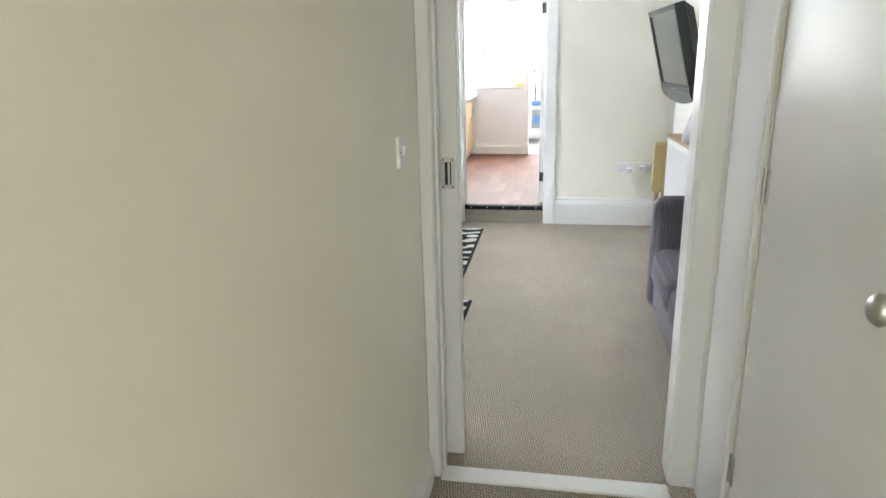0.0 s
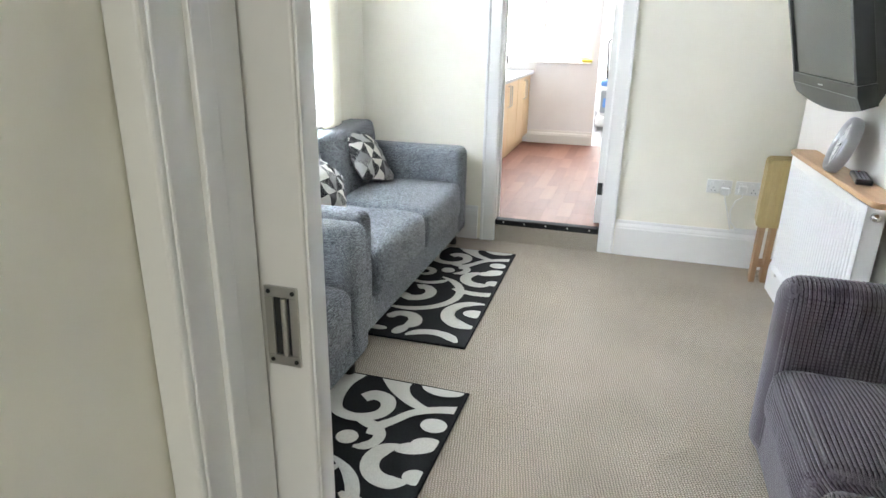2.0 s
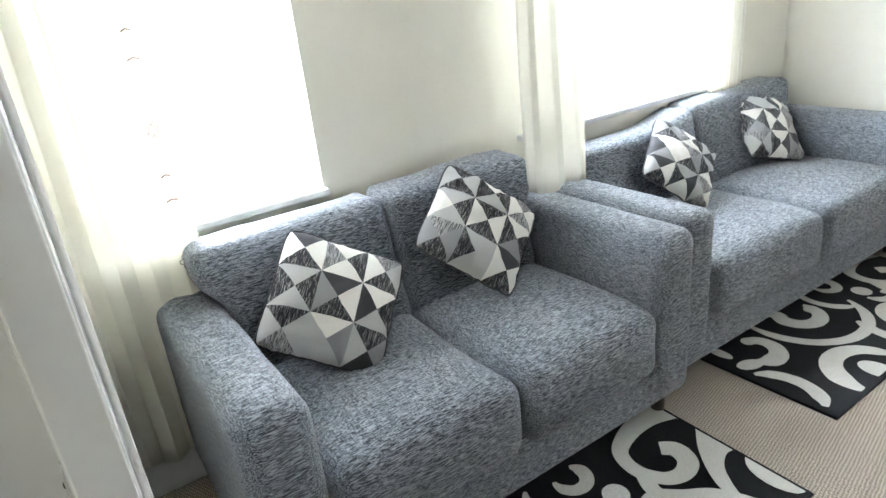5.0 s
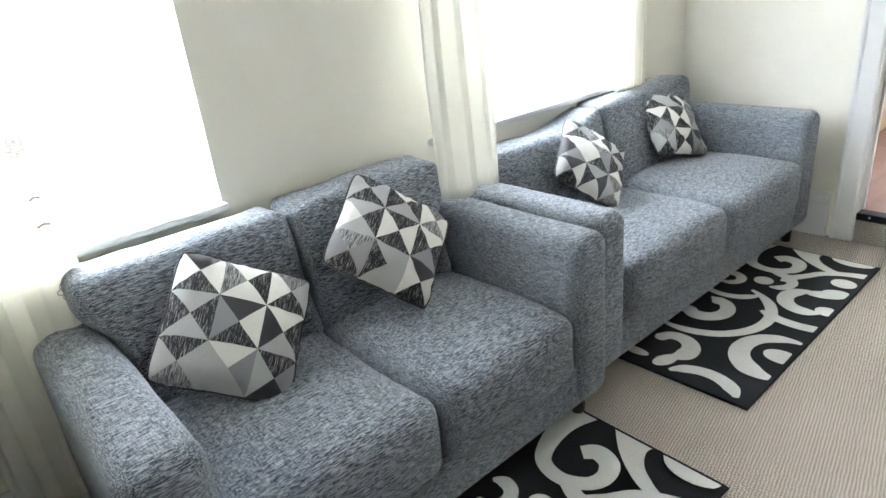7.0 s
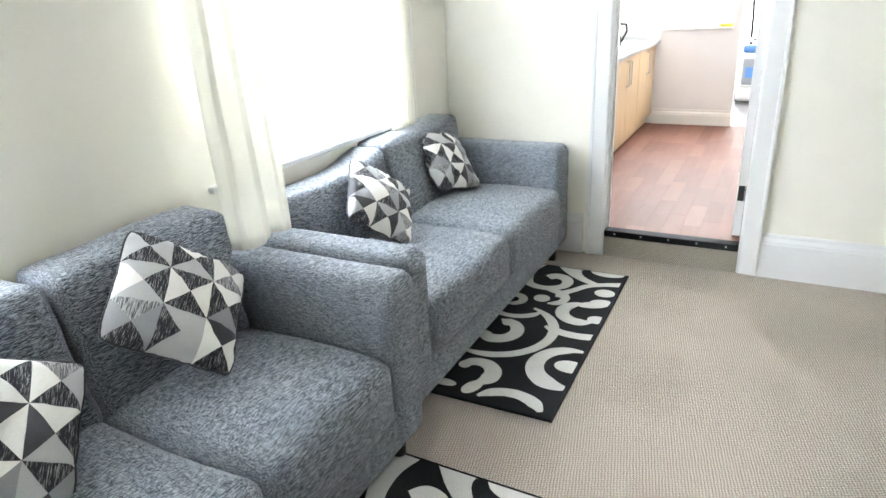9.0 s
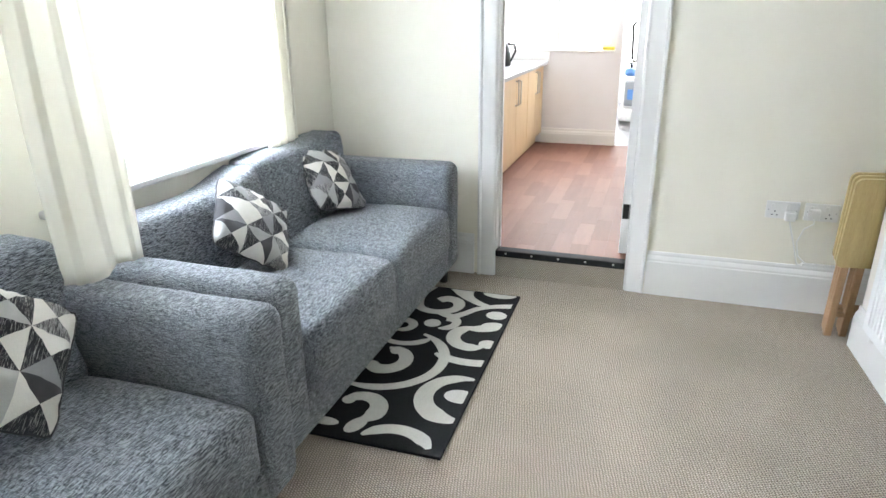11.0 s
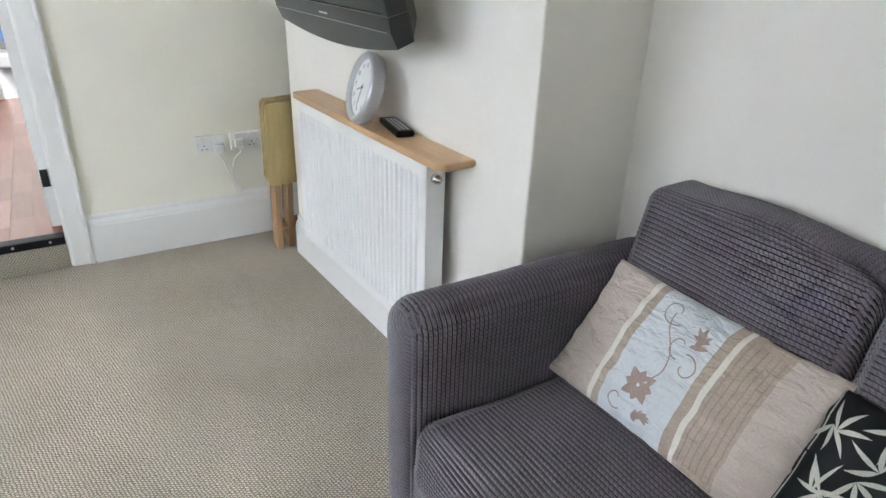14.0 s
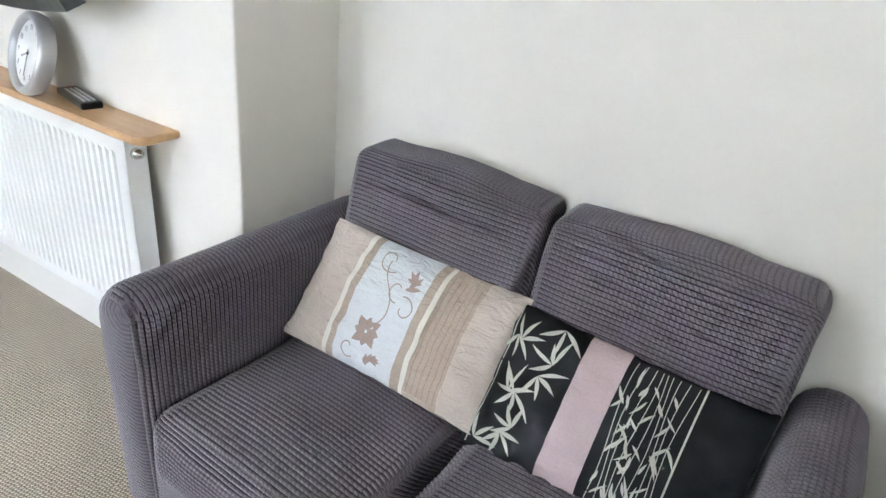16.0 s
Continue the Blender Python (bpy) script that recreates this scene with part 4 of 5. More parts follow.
def leaf_cushion():
    t = thing("leaf_cushion", frame_of((1.68, 2.785, 0.555), (0.01, -0.56, -0.01), (0.17, 0.03, 0.235)), "black satin oblong cushion with silver leaves and a pink band", "cushion")
    c = Cover(0.285, 0.175, 0.06, 9.0)
    part("front_cover", c.strip(-1, 1, -1, 1, 48, 28), BLACK_SATIN, t, "", True)
    oblong_back(c, BLACK_SATIN, t)
    part("pink_band", c.strip(-0.34, -0.02, -0.985, 0.985, 8, 24, 0.002), PINK_SATIN, t, "dusky pink satin band", True)
    rnd = random.Random(6)
    bm = bmesh.new()
    for u, v, n, turn in ((-0.52, 0.42, 4, 2.4), (-0.60, 0.22, 4, -0.9), (-0.72, -0.08, 5, -2.3), (-0.78, -0.12, 3, 1.2), (-0.62, -0.50, 4, 2.6), (-0.70, -0.62, 4, -1.2), (-0.55, 0.90, 3, -1.6), (-0.86, 0.55, 3, 1.0), (-0.90, 0.60, 3, -1.5), (-0.90, -0.85, 3, 0.9)):
        for k in range(n):
            c.leaf(bm, u, v, turn + (k - (n - 1) / 2) * 0.8 + rnd.uniform(-0.15, 0.15), rnd.uniform(0.05, 0.078), rnd.uniform(0.0040, 0.0054))
    c.line(bm, [(-0.95, -0.95 + 1.9 * i / 14) for i in range(15)], 0.003)
    part("leaf_embroidery", bm, SILVER_THREAD, t, "silver embroidered leaves")
    bm = bmesh.new()
    for k in range(9):
        u = 0.05 + 0.052 * k
        c.line(bm, [(u + 0.02 * math.sin(i * 0.4 + k), -0.92 + 1.84 * i / 14) for i in range(15)], 0.0017)
    for k in range(44):
        c.leaf(bm, rnd.uniform(0.05, 0.46), rnd.uniform(-0.8, 0.75), rnd.choice((1.57, -1.57)) + rnd.uniform(-0.95, 0.95), rnd.uniform(0.028, 0.052), rnd.uniform(0.0024, 0.0038), 0.003)
    c.line(bm, [(0.53, -0.95 + 1.9 * i / 14) for i in range(15)], 0.004)
    part("bamboo_embroidery", bm, SILVER_THREAD, t, "silver embroidered bamboo")
    return t


satin_cushion()
leaf_cushion()


# ---- rugs ----
def scroll(bm, cu, cv, r0, r1, a0, a1, w0, w1, size, z):
    """A tapering curl of ivory pile, round (cu, cv), angles in degrees, cut off at the rug's edge."""
    n = 28
    pts = []
    for i in range(n + 1):
        f = i / n
        a = radians(a0 + (a1 - a0) * f)
        r = r0 + (r1 - r0) * f
        w = 1.12 * (w0 + (w1 - w0) * f) * min(1.0, 0.25 + 4 * min(f + 0.02, 1.02 - f))
        pts.append([(cu + (r + s * w / 2) * math.cos(a), cv + (r + s * w / 2) * math.sin(a)) for s in (-1, 1)])
    m = 0.012
    fit_in = lambda p: (size[0] - max(m, min(size[0] - m, p[0])), max(m, min(size[1] - m, p[1])))
    vs = [[bm.verts.new((*fit_in(p), z + 0.001 * noise.noise((p[0] * 30, p[1] * 30, 0)))) for p in q] for q in pts]
    for a, b in zip(vs, vs[1:]):
        if (a[0].co - b[0].co).length + (a[1].co - b[1].co).length > 1e-4:
            bm.faces.new((a[0], b[0], b[1], a[1]))


def blob(bm, cu, cv, ru, rv, size, z, turn=0.0):
    m = 0.012
    n = 20
    vs = []
    for k in range(n):
        a = 2 * math.pi * k / n
        x, y = ru * math.cos(a), rv * math.sin(a)
        x, y = x * math.cos(turn) - y * math.sin(turn) + cu, x * math.sin(turn) + y * math.cos(turn) + cv
        vs.append(bm.verts.new((size[0] - max(m, min(size[0] - m, x)), max(m, min(size[1] - m, y)), z)))
    bm.faces.new(vs)


def scroll_rug(m, label):
    """The pattern runs in x from the open edge towards the sofa, in y from the end nearest the hall."""
    size = (0.75, 1.40)
    squeeze = Matrix.Diagonal((1, 0.973, 1, 1))
    t = thing("scroll_rug", m, label, "rug", "black and ivory rugs by the sofas")
    part("backing", box(0, size[0], 0, size[1], 0.001, 0.011, 0.003), RUG_BLACK, t)
    z = 0.0122

    def curl(*v):
        bm = bmesh.new()
        scroll(bm, *v, size, z + 0.00012 * len(t.children))
        part("scroll", bm, RUG_WHITE, t)

    def vine(*knots):
        """A smooth band through knots (u, v, width)."""
        ks = [Vector(k) for k in (knots[0], *knots, knots[-1])]
        pts = []
        for a, b, c, d in zip(ks, ks[1:], ks[2:], ks[3:]):
            for i in range(7):
                f = i / 7
                pts.append(0.5 * (2 * b + (c - a) * f + (2 * a - 5 * b + 4 * c - d) * f * f + (3 * b - a - 3 * c + d) * f ** 3))
        pts.append(ks[-1])
        bm = bmesh.new()
        zz = z + 0.00012 * len(t.children)
        rim = []
        for i, p in enumerate(pts):
            d = (pts[min(i + 1, len(pts) - 1)] - pts[max(i - 1, 0)]).xy.normalized()
            s = Vector((-d.y, d.x)) * p.z / 2
            rim.append([bm.verts.new((size[0] - max(0.012, min(size[0] - 0.012, q.x)), max(0.012, min(size[1] - 0.012, q.y)), zz)) for q in (p.xy - s, p.xy + s)])
        for a, b in zip(rim, rim[1:]):
            if (a[0].co - b[0].co).length > 1e-4 or (a[1].co - b[1].co).length > 1e-4:
                bm.faces.new((a[0], b[0], b[1], a[1]))
        part("scroll", bm, RUG_WHITE, t)

    def spot(*v):
        bm = bmesh.new()
        blob(bm, *v[:4], size, z + 0.00012 * len(t.children), *v[4:])
        part("spot", bm, RUG_WHITE, t)

    # open ring with its eye, crescent at the hall end
    curl(0.025, 0.365, 0.150, 0.150, 97, -97, 0.045, 0.085)
    spot(0.035, 0.378, 0.065, 0.048)
    curl(0.18, -0.045, 0.150, 0.150, 33, 150, 0.045, 0.055)
    # hook beside it
    curl(0.390, 0.195, 0.072, 0.085, 15, 240, 0.045, 0.075)
    spot(0.445, 0.232, 0.028, 0.03)
    spot(0.350, 0.085, 0.032, 0.055, 0.35)
    spot(0.470, 0.075, 0.055, 0.024)
    # long vine and its offshoot
    curl(0.44, 0.60, 0.262, 0.258, 290, 112, 0.04, 0.045)
    curl(0.43, 0.865, 0.142, 0.14, 205, 310, 0.04, 0.03)
    # inner spiral
    curl(0.432, 0.57, 0.098, 0.085, 80, 310, 0.05, 0.07)
    spot(0.408, 0.655, 0.03, 0.035)
    spot(0.475, 0.505, 0.042, 0.035)
    # curl at the vine's tip
    spot(0.342, 0.962, 0.042, 0.042)
    curl(0.302, 0.99, 0.072, 0.072, 268, 80, 0.04, 0.04)
    curl(0.475, 0.905, 0.055, 0.048, 290, 40, 0.035, 0.045)
    # branch to the open edge, and the great hook above it
    curl(0.09, 0.935, 0.293, 0.293, 300, 245, 0.045, 0.05)
    curl(0.105, 0.865, 0.110, 0.085, 75, -130, 0.06, 0.06)
    spot(0.085, 0.975, 0.075, 0.035, -0.35)
    spot(0.055, 1.015, 0.055, 0.035, -0.3)
    spot(0.062, 1.130, 0.052, 0.046)
    spot(0.03, 0.825, 0.045, 0.04)
    # upper bands and curls
    vine((-0.02, 1.262, 0.058), (0.08, 1.235, 0.045), (0.165, 1.185, 0.042), (0.215, 1.115, 0.042), (0.262, 1.05, 0.05), (0.27, 1.0, 0.03))
    vine((0.305, 1.42, 0.17), (0.285, 1.35, 0.095), (0.235, 1.285, 0.058), (0.17, 1.24, 0.046), (0.12, 1.222, 0.03))
    vine((0.50, 1.42, 0.12), (0.515, 1.31, 0.085), (0.50, 1.20, 0.066), (0.455, 1.11, 0.052), (0.37, 1.085, 0.052), (0.295, 1.122, 0.054), (0.272, 1.18, 0.058), (0.295, 1.238, 0.066), (0.352, 1.256, 0.07), (0.388, 1.222, 0.06))
    vine((0.34, 1.085, 0.05), (0.285, 1.06, 0.05), (0.24, 1.075, 0.03))
    spot(0.10, 1.40, 0.098, 0.066)
    # beneath the sofa
    curl(0.62, 0.32, 0.11, 0.09, 40, 300, 0.05, 0.06)
    curl(0.665, 1.12, 0.09, 0.09, 60, 330, 0.05, 0.06)
    bm = bmesh.new()
    add_tube(bm, [(0, 0, 0.006), (size[0], 0, 0.006), (size[0], size[1], 0.006), (0, size[1], 0.006), (0, 0, 0.006)], 0.0065, 6)
    part("bound_edge", bm, RUG_BLACK, t)
    for piece in t.children:
        piece.data.transform(squeeze)
    return t


scroll_rug(pose(-0.752, 4.183, 0, 0, 0, 0.6), "black rug with ivory scrolls before the larger sofa")
scroll_rug(pose(-0.653, 2.462, 0, 0, 0, -0.8), "black rug with ivory scrolls before the small sofa")


# ---- television ----
tv = thing("television", frame_of((1.385, 4.60, 1.182), (0.035, -0.74, 0.0), (-0.125, 0.0, 0.49)), "black flat-screen television tilted down on a wall bracket", "television")
TW, TH = 0.84, 0.57
# local x to the viewer's right, y up, z towards the viewer
bez = bmesh.new()
for a0, a1, b0, b1 in ((-TW / 2, -TW / 2 + 0.032, 0.085, TH), (TW / 2 - 0.032, TW / 2, 0.085, TH), (-TW / 2 + 0.032, TW / 2 - 0.032, TH - 0.032, TH), (-TW / 2 + 0.032, TW / 2 - 0.032, 0.055, 0.085)):
    add_box(bez, a0, a1, b0, b1, -0.05, 0.012, 0.004)
part("bezel", bez, BLACK_PLASTIC, tv)
chin = bmesh.new()
n = 24
front, rear = [], []
for i in range(n + 1):
    x = -TW / 2 + TW * i / n
    low = -0.035 * (1 - (2 * i / n - 1) ** 2)
    front.append((chin.verts.new((x, 0.0849, 0.012)), chin.verts.new((x, 0.045, 0.014)), chin.verts.new((x, low, 0.004)), chin.verts.new((x, low + 0.006, -0.05)), chin.verts.new((x, 0.0849, -0.05))))
for a, b in zip(front, front[1:]):
    for k in range(5):
        chin.faces.new((a[k], b[k], b[(k + 1) % 5], a[(k + 1) % 5]))
chin.faces.new(front[0])
chin.faces.new(list(reversed(front[-1])))
bmesh.ops.recalc_face_normals(chin, faces=chin.faces)
ch = part("speaker_chin", chin, BLACK_PLASTIC, tv, "curved glossy black speaker strip")
part("badge", box(-0.03, 0.03, 0.058, 0.063, 0.0136, 0.0152), SILVER_PLASTIC, ch, "small silver badge")
part("accent_line", box(-TW / 2 + 0.02, TW / 2 - 0.02, 0.0435, 0.0455, 0.0135, 0.0152), GREY_PLASTIC, ch)
part("screen", box(-TW / 2 + 0.031, TW / 2 - 0.031, 0.084, TH - 0.031, -0.004, 0.003), SCREEN, tv, "dark switched-off screen")
bk = bmesh.new()
vs = []
for (w, lo, hi, z) in ((TW / 2 - 0.004, 0.01, TH - 0.006, -0.05), (TW / 2 - 0.05, 0.05, TH - 0.05, -0.10), (TW / 2 - 0.12, 0.10, TH - 0.10, -0.118)):
    vs.append([bk.verts.new(p) for p in ((-w, lo, z), (w, lo, z), (w, hi, z), (-w, hi, z))])
for a, b in zip(vs, vs[1:]):
    for k in range(4):
        bk.faces.new((a[k], a[(k + 1) % 4], b[(k + 1) % 4], b[k]))
bk.faces.new(vs[-1])
bmesh.ops.recalc_face_normals(bk, faces=bk.faces)
part("rear_housing", bk, BLACK_PLASTIC, tv)
br = part("wall_bracket", box(-0.28, -0.08, 0.16, 0.36, -0.14, -0.118, 0.003), SOFT_BLACK, tv, "black steel wall bracket")
part("bracket_arm", tube([(-0.2, 0.26, -0.14), (-0.2, 0.25, -0.20)], 0.02, 10), SOFT_BLACK, br)
part("bracket_arm", box(0.06, 0.085, 0.30, 0.40, -0.135, -0.118, 0.003), SOFT_BLACK, br)
wp = thing("bracket_wall_plate", ASKEW @ pose(CX, 4.86, 1.43), "black steel wall plate of the television bracket", "wall bracket")
part("plate", box(-0.012, 0, -0.09, 0.09, -0.12, 0.12, 0.002), SOFT_BLACK, wp)
part("stub_arm", tube([(-0.010, 0, 0), (-0.09, -0.06, -0.02), (-0.145, -0.135, -0.04)], 0.018, 10), SOFT_BLACK, wp)

# ---- radiator, shelf, clock, remote ----
rad = thing("radiator", ASKEW @ pose(1.452, 4.10, 0.245), "white ribbed panel radiator under a wooden shelf", "radiator")
RL, RH = 0.985, 0.605
bm = bmesh.new()
nr = 30
pitch = (RL - 0.06) / nr
rows = []
prof = [(0.0, 0.0)]
y = 0.03
for k in range(nr):
    for f, dx in ((0.0, 0.0), (0.22, 0.0), (0.36, 0.007), (0.64, 0.007), (0.78, 0.0)):
        prof.append((dx, y + f * pitch))
    y += pitch
prof += [(0.0, RL - 0.03), (0.0, RL)]
levels = (0.0, 0.035, 0.05, RH - 0.05, RH - 0.035, RH)
for lv, z in enumerate(levels):
    k = 1.0 if 2 <= lv <= 3 else 0.0
    rows.append([bm.verts.new((dx * k, yy, z)) for dx, yy in prof])
for a, b in zip(rows, rows[1:]):
    for i in range(len(prof) - 1):
        bm.faces.new((a[i], b[i], b[i + 1], a[i + 1]))
bmesh.ops.recalc_face_normals(bm, faces=bm.faces)
part("front_panel", bm, RADIATOR_WHITE, rad, "white pressed steel ribbed panel")
part("side_cover", box(0.002, 0.068, -0.004, 0.0, 0.0, RH, 0.0015), RADIATOR_WHITE, rad)
part("side_cover", box(0.002, 0.068, RL, RL + 0.004, 0.0, RH, 0.0015), RADIATOR_WHITE, rad)
part("rear_panel", box(0.056, 0.066, 0.0, RL, 0.02, RH - 0.02, 0.002), RADIATOR_WHITE, rad)
part("top_grille", box(0.004, 0.066, 0.0, RL, RH - 0.006, RH - 0.001, 0.001), RADIATOR_WHITE, rad)
bl = moved(lathe([(0, 0.028), (0.006, 0.028), (0.009, 0.022), (0.013, 0.02), (0.016, 0.01), (0.016, 0.0), (0, 0)], 18), pose(0.032, -0.004, RH - 0.04, 90))
part("vent_plug", bl, CHROME, rad, "chrome bleed plug", True)
for yy in (0.25, RL - 0.12):
    part("bracket", box(0.066, CX - 1.452, yy - 0.015, yy + 0.015, 0.25, 0.29, 0.002), RADIATOR_WHITE, rad)
pipe = thing("radiator_pipe", ASKEW @ pose(1.525, 4.02, 0), "white painted heating pipe along the skirting", "pipe")
part("pipe", tube([(0.0, 0.02, 0.252), (0.0, 0.9, 0.252), (-0.03, 0.985, 0.252), (-0.06, 0.99, 0.252)], 0.0085, 10), WHITE_GLOSS, pipe, "", True)
part("valve", tube([(-0.06, 0.992, 0.225), (-0.06, 0.992, 0.30)], 0.012, 10), WHITE_GLOSS, pipe, "", True)

sh = thing("radiator_shelf", ASKEW @ pose(1.435, 4.0, 0.861), "beech laminate shelf with rounded corners above the radiator", "shelf")
bm = box(0.0, CX - 1.435 - 0.001, 0.0, 1.10, 0.0, 0.022)
bmesh.ops.bevel(bm, geom=[e for e in bm.edges if abs(e.verts[0].co.z - e.verts[1].co.z) > 0.01 and e.verts[0].co.x < 0.01], offset=0.035, segments=6, profile=0.5, affect="EDGES")
bmesh.ops.bevel(bm, geom=[e for e in bm.edges if abs(e.verts[0].co.z - e.verts[1].co.z) < 1e-6], offset=0.003, segments=2, affect="EDGES")
part("board", bm, SHELF_WOOD, sh)
for yy in (0.25, 1.0):
    part("bracket", box(0.06, 0.123, yy, yy + 0.02, -0.05, -0.001, 0.003), RADIATOR_WHITE, sh)

ck = thing("wall_clock", frame_of((1.475, 4.58, 1.003), (-0.03, -0.24, 0.0), (0.07, 0.0, 0.22)), "round silver wall clock leaning on the shelf", "clock")
CR = 0.119
part("rim", lathe([(CR - 0.026, 0.0), (CR - 0.022, 0.014), (CR - 0.01, 0.017), (CR - 0.002, 0.008), (CR, -0.010), (CR - 0.006, -0.030), (CR - 0.02, -0.036), (0, -0.036)], 48), SILVER_PLASTIC, ck, "silver plastic rim", True)
fc = part("dial", lathe([(CR - 0.022, 0.001), (0, 0.0015)], 48), CLOCK_FACE, ck, "pale silver dial")
for k in range(12):
    a = radians(90 - 30 * k)
    txt = bpy.data.curves.new("numeral", "FONT")
    txt.body, txt.size, txt.align_x, txt.align_y, txt.extrude = str(k if k else 12), 0.021, "CENTER", "CENTER", 0.0003
    num = new("numeral", txt)
    num.data.materials.append(GREY_PLASTIC)
    num.parent = fc
    num.matrix_local = Matrix.Translation((0.073 * math.cos(a), 0.073 * math.sin(a), 0.0022))
for ang, ln, w in ((200, 0.045, 0.005), (265, 0.068, 0.0035)):
    hb = moved(box(-0.012, ln, -w / 2, w / 2, 0.003, 0.0042), Matrix.Rotation(radians(ang), 4, "Z"))
    part("pointer", hb, GREY_PLASTIC, fc)
part("hub", lathe([(0, 0.006), (0.004, 0.005), (0.005, 0.002)], 12), BLACK_PLASTIC, fc)

rc = thing("remote_control", pose(1.535, 4.455, 0.8845, 0, 0, 81), "black television remote control lying on the shelf", "remote control")
part("case", box(-0.098, 0.098, -0.030, 0.030, 0.0, 0.021, 0.006, 3), BLACK_PLASTIC, rc)
for i in range(9):
    for j in range(3):
        part("button", box(-0.080 + i * 0.017, -0.069 + i * 0.017, -0.0175 + j * 0.0135, -0.0095 + j * 0.0135, 0.020, 0.0235, 0.001), SILVER_PLASTIC, rc)
part("red_button", box(0.078, 0.087, -0.0045, 0.0045, 0.020, 0.023, 0.001), material("red_button", (0.5, 0.04, 0.03), 0.4), rc)


# ---- sockets, switch, cables ----
def double_socket(x, z, label):
    t = thing("double_socket", pose(x, FY, z), label, "socket", "double sockets above the skirting")
    part("faceplate", box(0, 0.146, -0.010, 0, 0, 0.086, 0.003), PLASTIC_WHITE, t)
    for k in (0, 1):
        cx = 0.04 + 0.066 * k
        rk = part("rocker", moved(box(-0.007, 0.007, -0.004, 0.004, -0.011, 0.011, 0.002), pose(cx - 0.012, -0.012, 0.063, 6)), PLASTIC_WHITE, t)
        for dx, dz, w, h in ((0, 0.036, 0.004, 0.008), (-0.011, 0.018, 0.007, 0.004), (0.011, 0.018, 0.007, 0.004)):
            part("pin_hole", box(cx + dx - w / 2, cx + dx + w / 2, -0.0108, -0.0098, dz - h / 2, dz + h / 2), SOFT_BLACK, t)
    for cx in (0.012, 0.134):
        part("screw", moved(lathe([(0, 0.0015), (0.003, 0.001), (0.0035, 0)], 10), pose(cx, -0.010, 0.043, 90)), STEEL, t)
    return t


double_socket(1.130, 0.472, "white double socket with a plug in it")
double_socket(1.298, 0.472, "white double socket with a cable plugged in")


def plug(x, z, pts, label):
    t = thing("plug", pose(x, FY - 0.0105, z), label, "plug", "plugs in the double sockets")
    part("body", box(-0.024, 0.024, -0.03, 0, -0.022, 0.024, 0.006, 3), PLASTIC_WHITE, t)
    part("cable", tube(pts, 0.0035, 8), PLASTIC_WHITE, t, "white cable", True)
    return t


def hang(p0, p1, drop, n=18):
    out = []
    for i in range(n + 1):
        f = i / n
        out.append((p0[0] + (p1[0] - p0[0]) * f + 0.01 * math.sin(f * 5), p0[1] + (p1[1] - p0[1]) * f - 0.006 * math.sin(math.pi * f), p0[2] + (p1[2] - p0[2]) * f - drop * math.sin(math.pi * f) ** 0.8))
    return out


plug(1.238, 0.49, hang((0.0, -0.02, -0.02), (0.10, 0.004, -0.235), 0.08), "white plug with a trailing cable")
plug(1.338, 0.51, hang((0.0, -0.02, -0.02), (0.0, 0.004, -0.255), 0.0)[:3] + [(-0.03, -0.006, -0.08), (-0.05, -0.004, -0.15), (-0.035, -0.004, -0.22), (0.01, 0.002, -0.262), (0.10, 0.003, -0.268), (0.25, 0.003, -0.268)], "white plug with a looping cable")
tk = thing("cable_trunking", pose(1.33, FY - 0.001, 0.242), "white cable trunking along the skirting top", "cable trunking")
part("trunk", box(0, 0.55, -0.016, 0, 0, 0.014, 0.003), PLASTIC_WHITE, tk)

sw = thing("light_switch", pose(0.20, 1.803, 1.175), "white light switch with one rocker", "light switch")
part("faceplate", box(0, 0.011, 0, 0.086, 0, 0.086, 0.003), PLASTIC_WHITE, sw)
part("rocker", moved(box(-0.006, 0.006, -0.007, 0.007, -0.0125, 0.0125, 0.002), pose(0.012, 0.043, 0.043, 0, 7, 0)), PLASTIC_WHITE, sw)
for yy in (0.013, 0.073):
    part("screw", moved(lathe([(0, 0.0015), (0.003, 0.001), (0.0035, 0)], 10), pose(0.011, yy, 0.043, 0, 90, 0)), GREY_PLASTIC, sw)

# ---- folded tray tables ----
for k in range(3):
    tb = thing("folding_table", pose(1.384 + 0.006 * k, 5.555 + 0.045 * k, 0.0, 4.0 - k, 0, 10), "folded wooden tray table standing by the radiator", "folding table", "stack of folded tray tables")
    bm = box(0, 0.46, -0.014, 0.0, 0.36, 0.765)
    bmesh.ops.bevel(bm, geom=[e for e in bm.edges if abs(e.verts[0].co.y - e.verts[1].co.y) > 0.01], offset=0.03, segments=5, profile=0.5, affect="EDGES")
    part("tabletop", bm, TABLE_WOOD, tb)
    for x0 in (0.035, 0.10, 0.33, 0.395):
        part("leg", box(x0, x0 + 0.032, 0.002, 0.022, 0.0, 0.74, 0.004), LEG_WOOD, tb)
    for z in (0.10, 0.36):
        part("stretcher", box(0.067, 0.33, 0.006, 0.018, z, z + 0.022, 0.003), LEG_WOOD, tb)

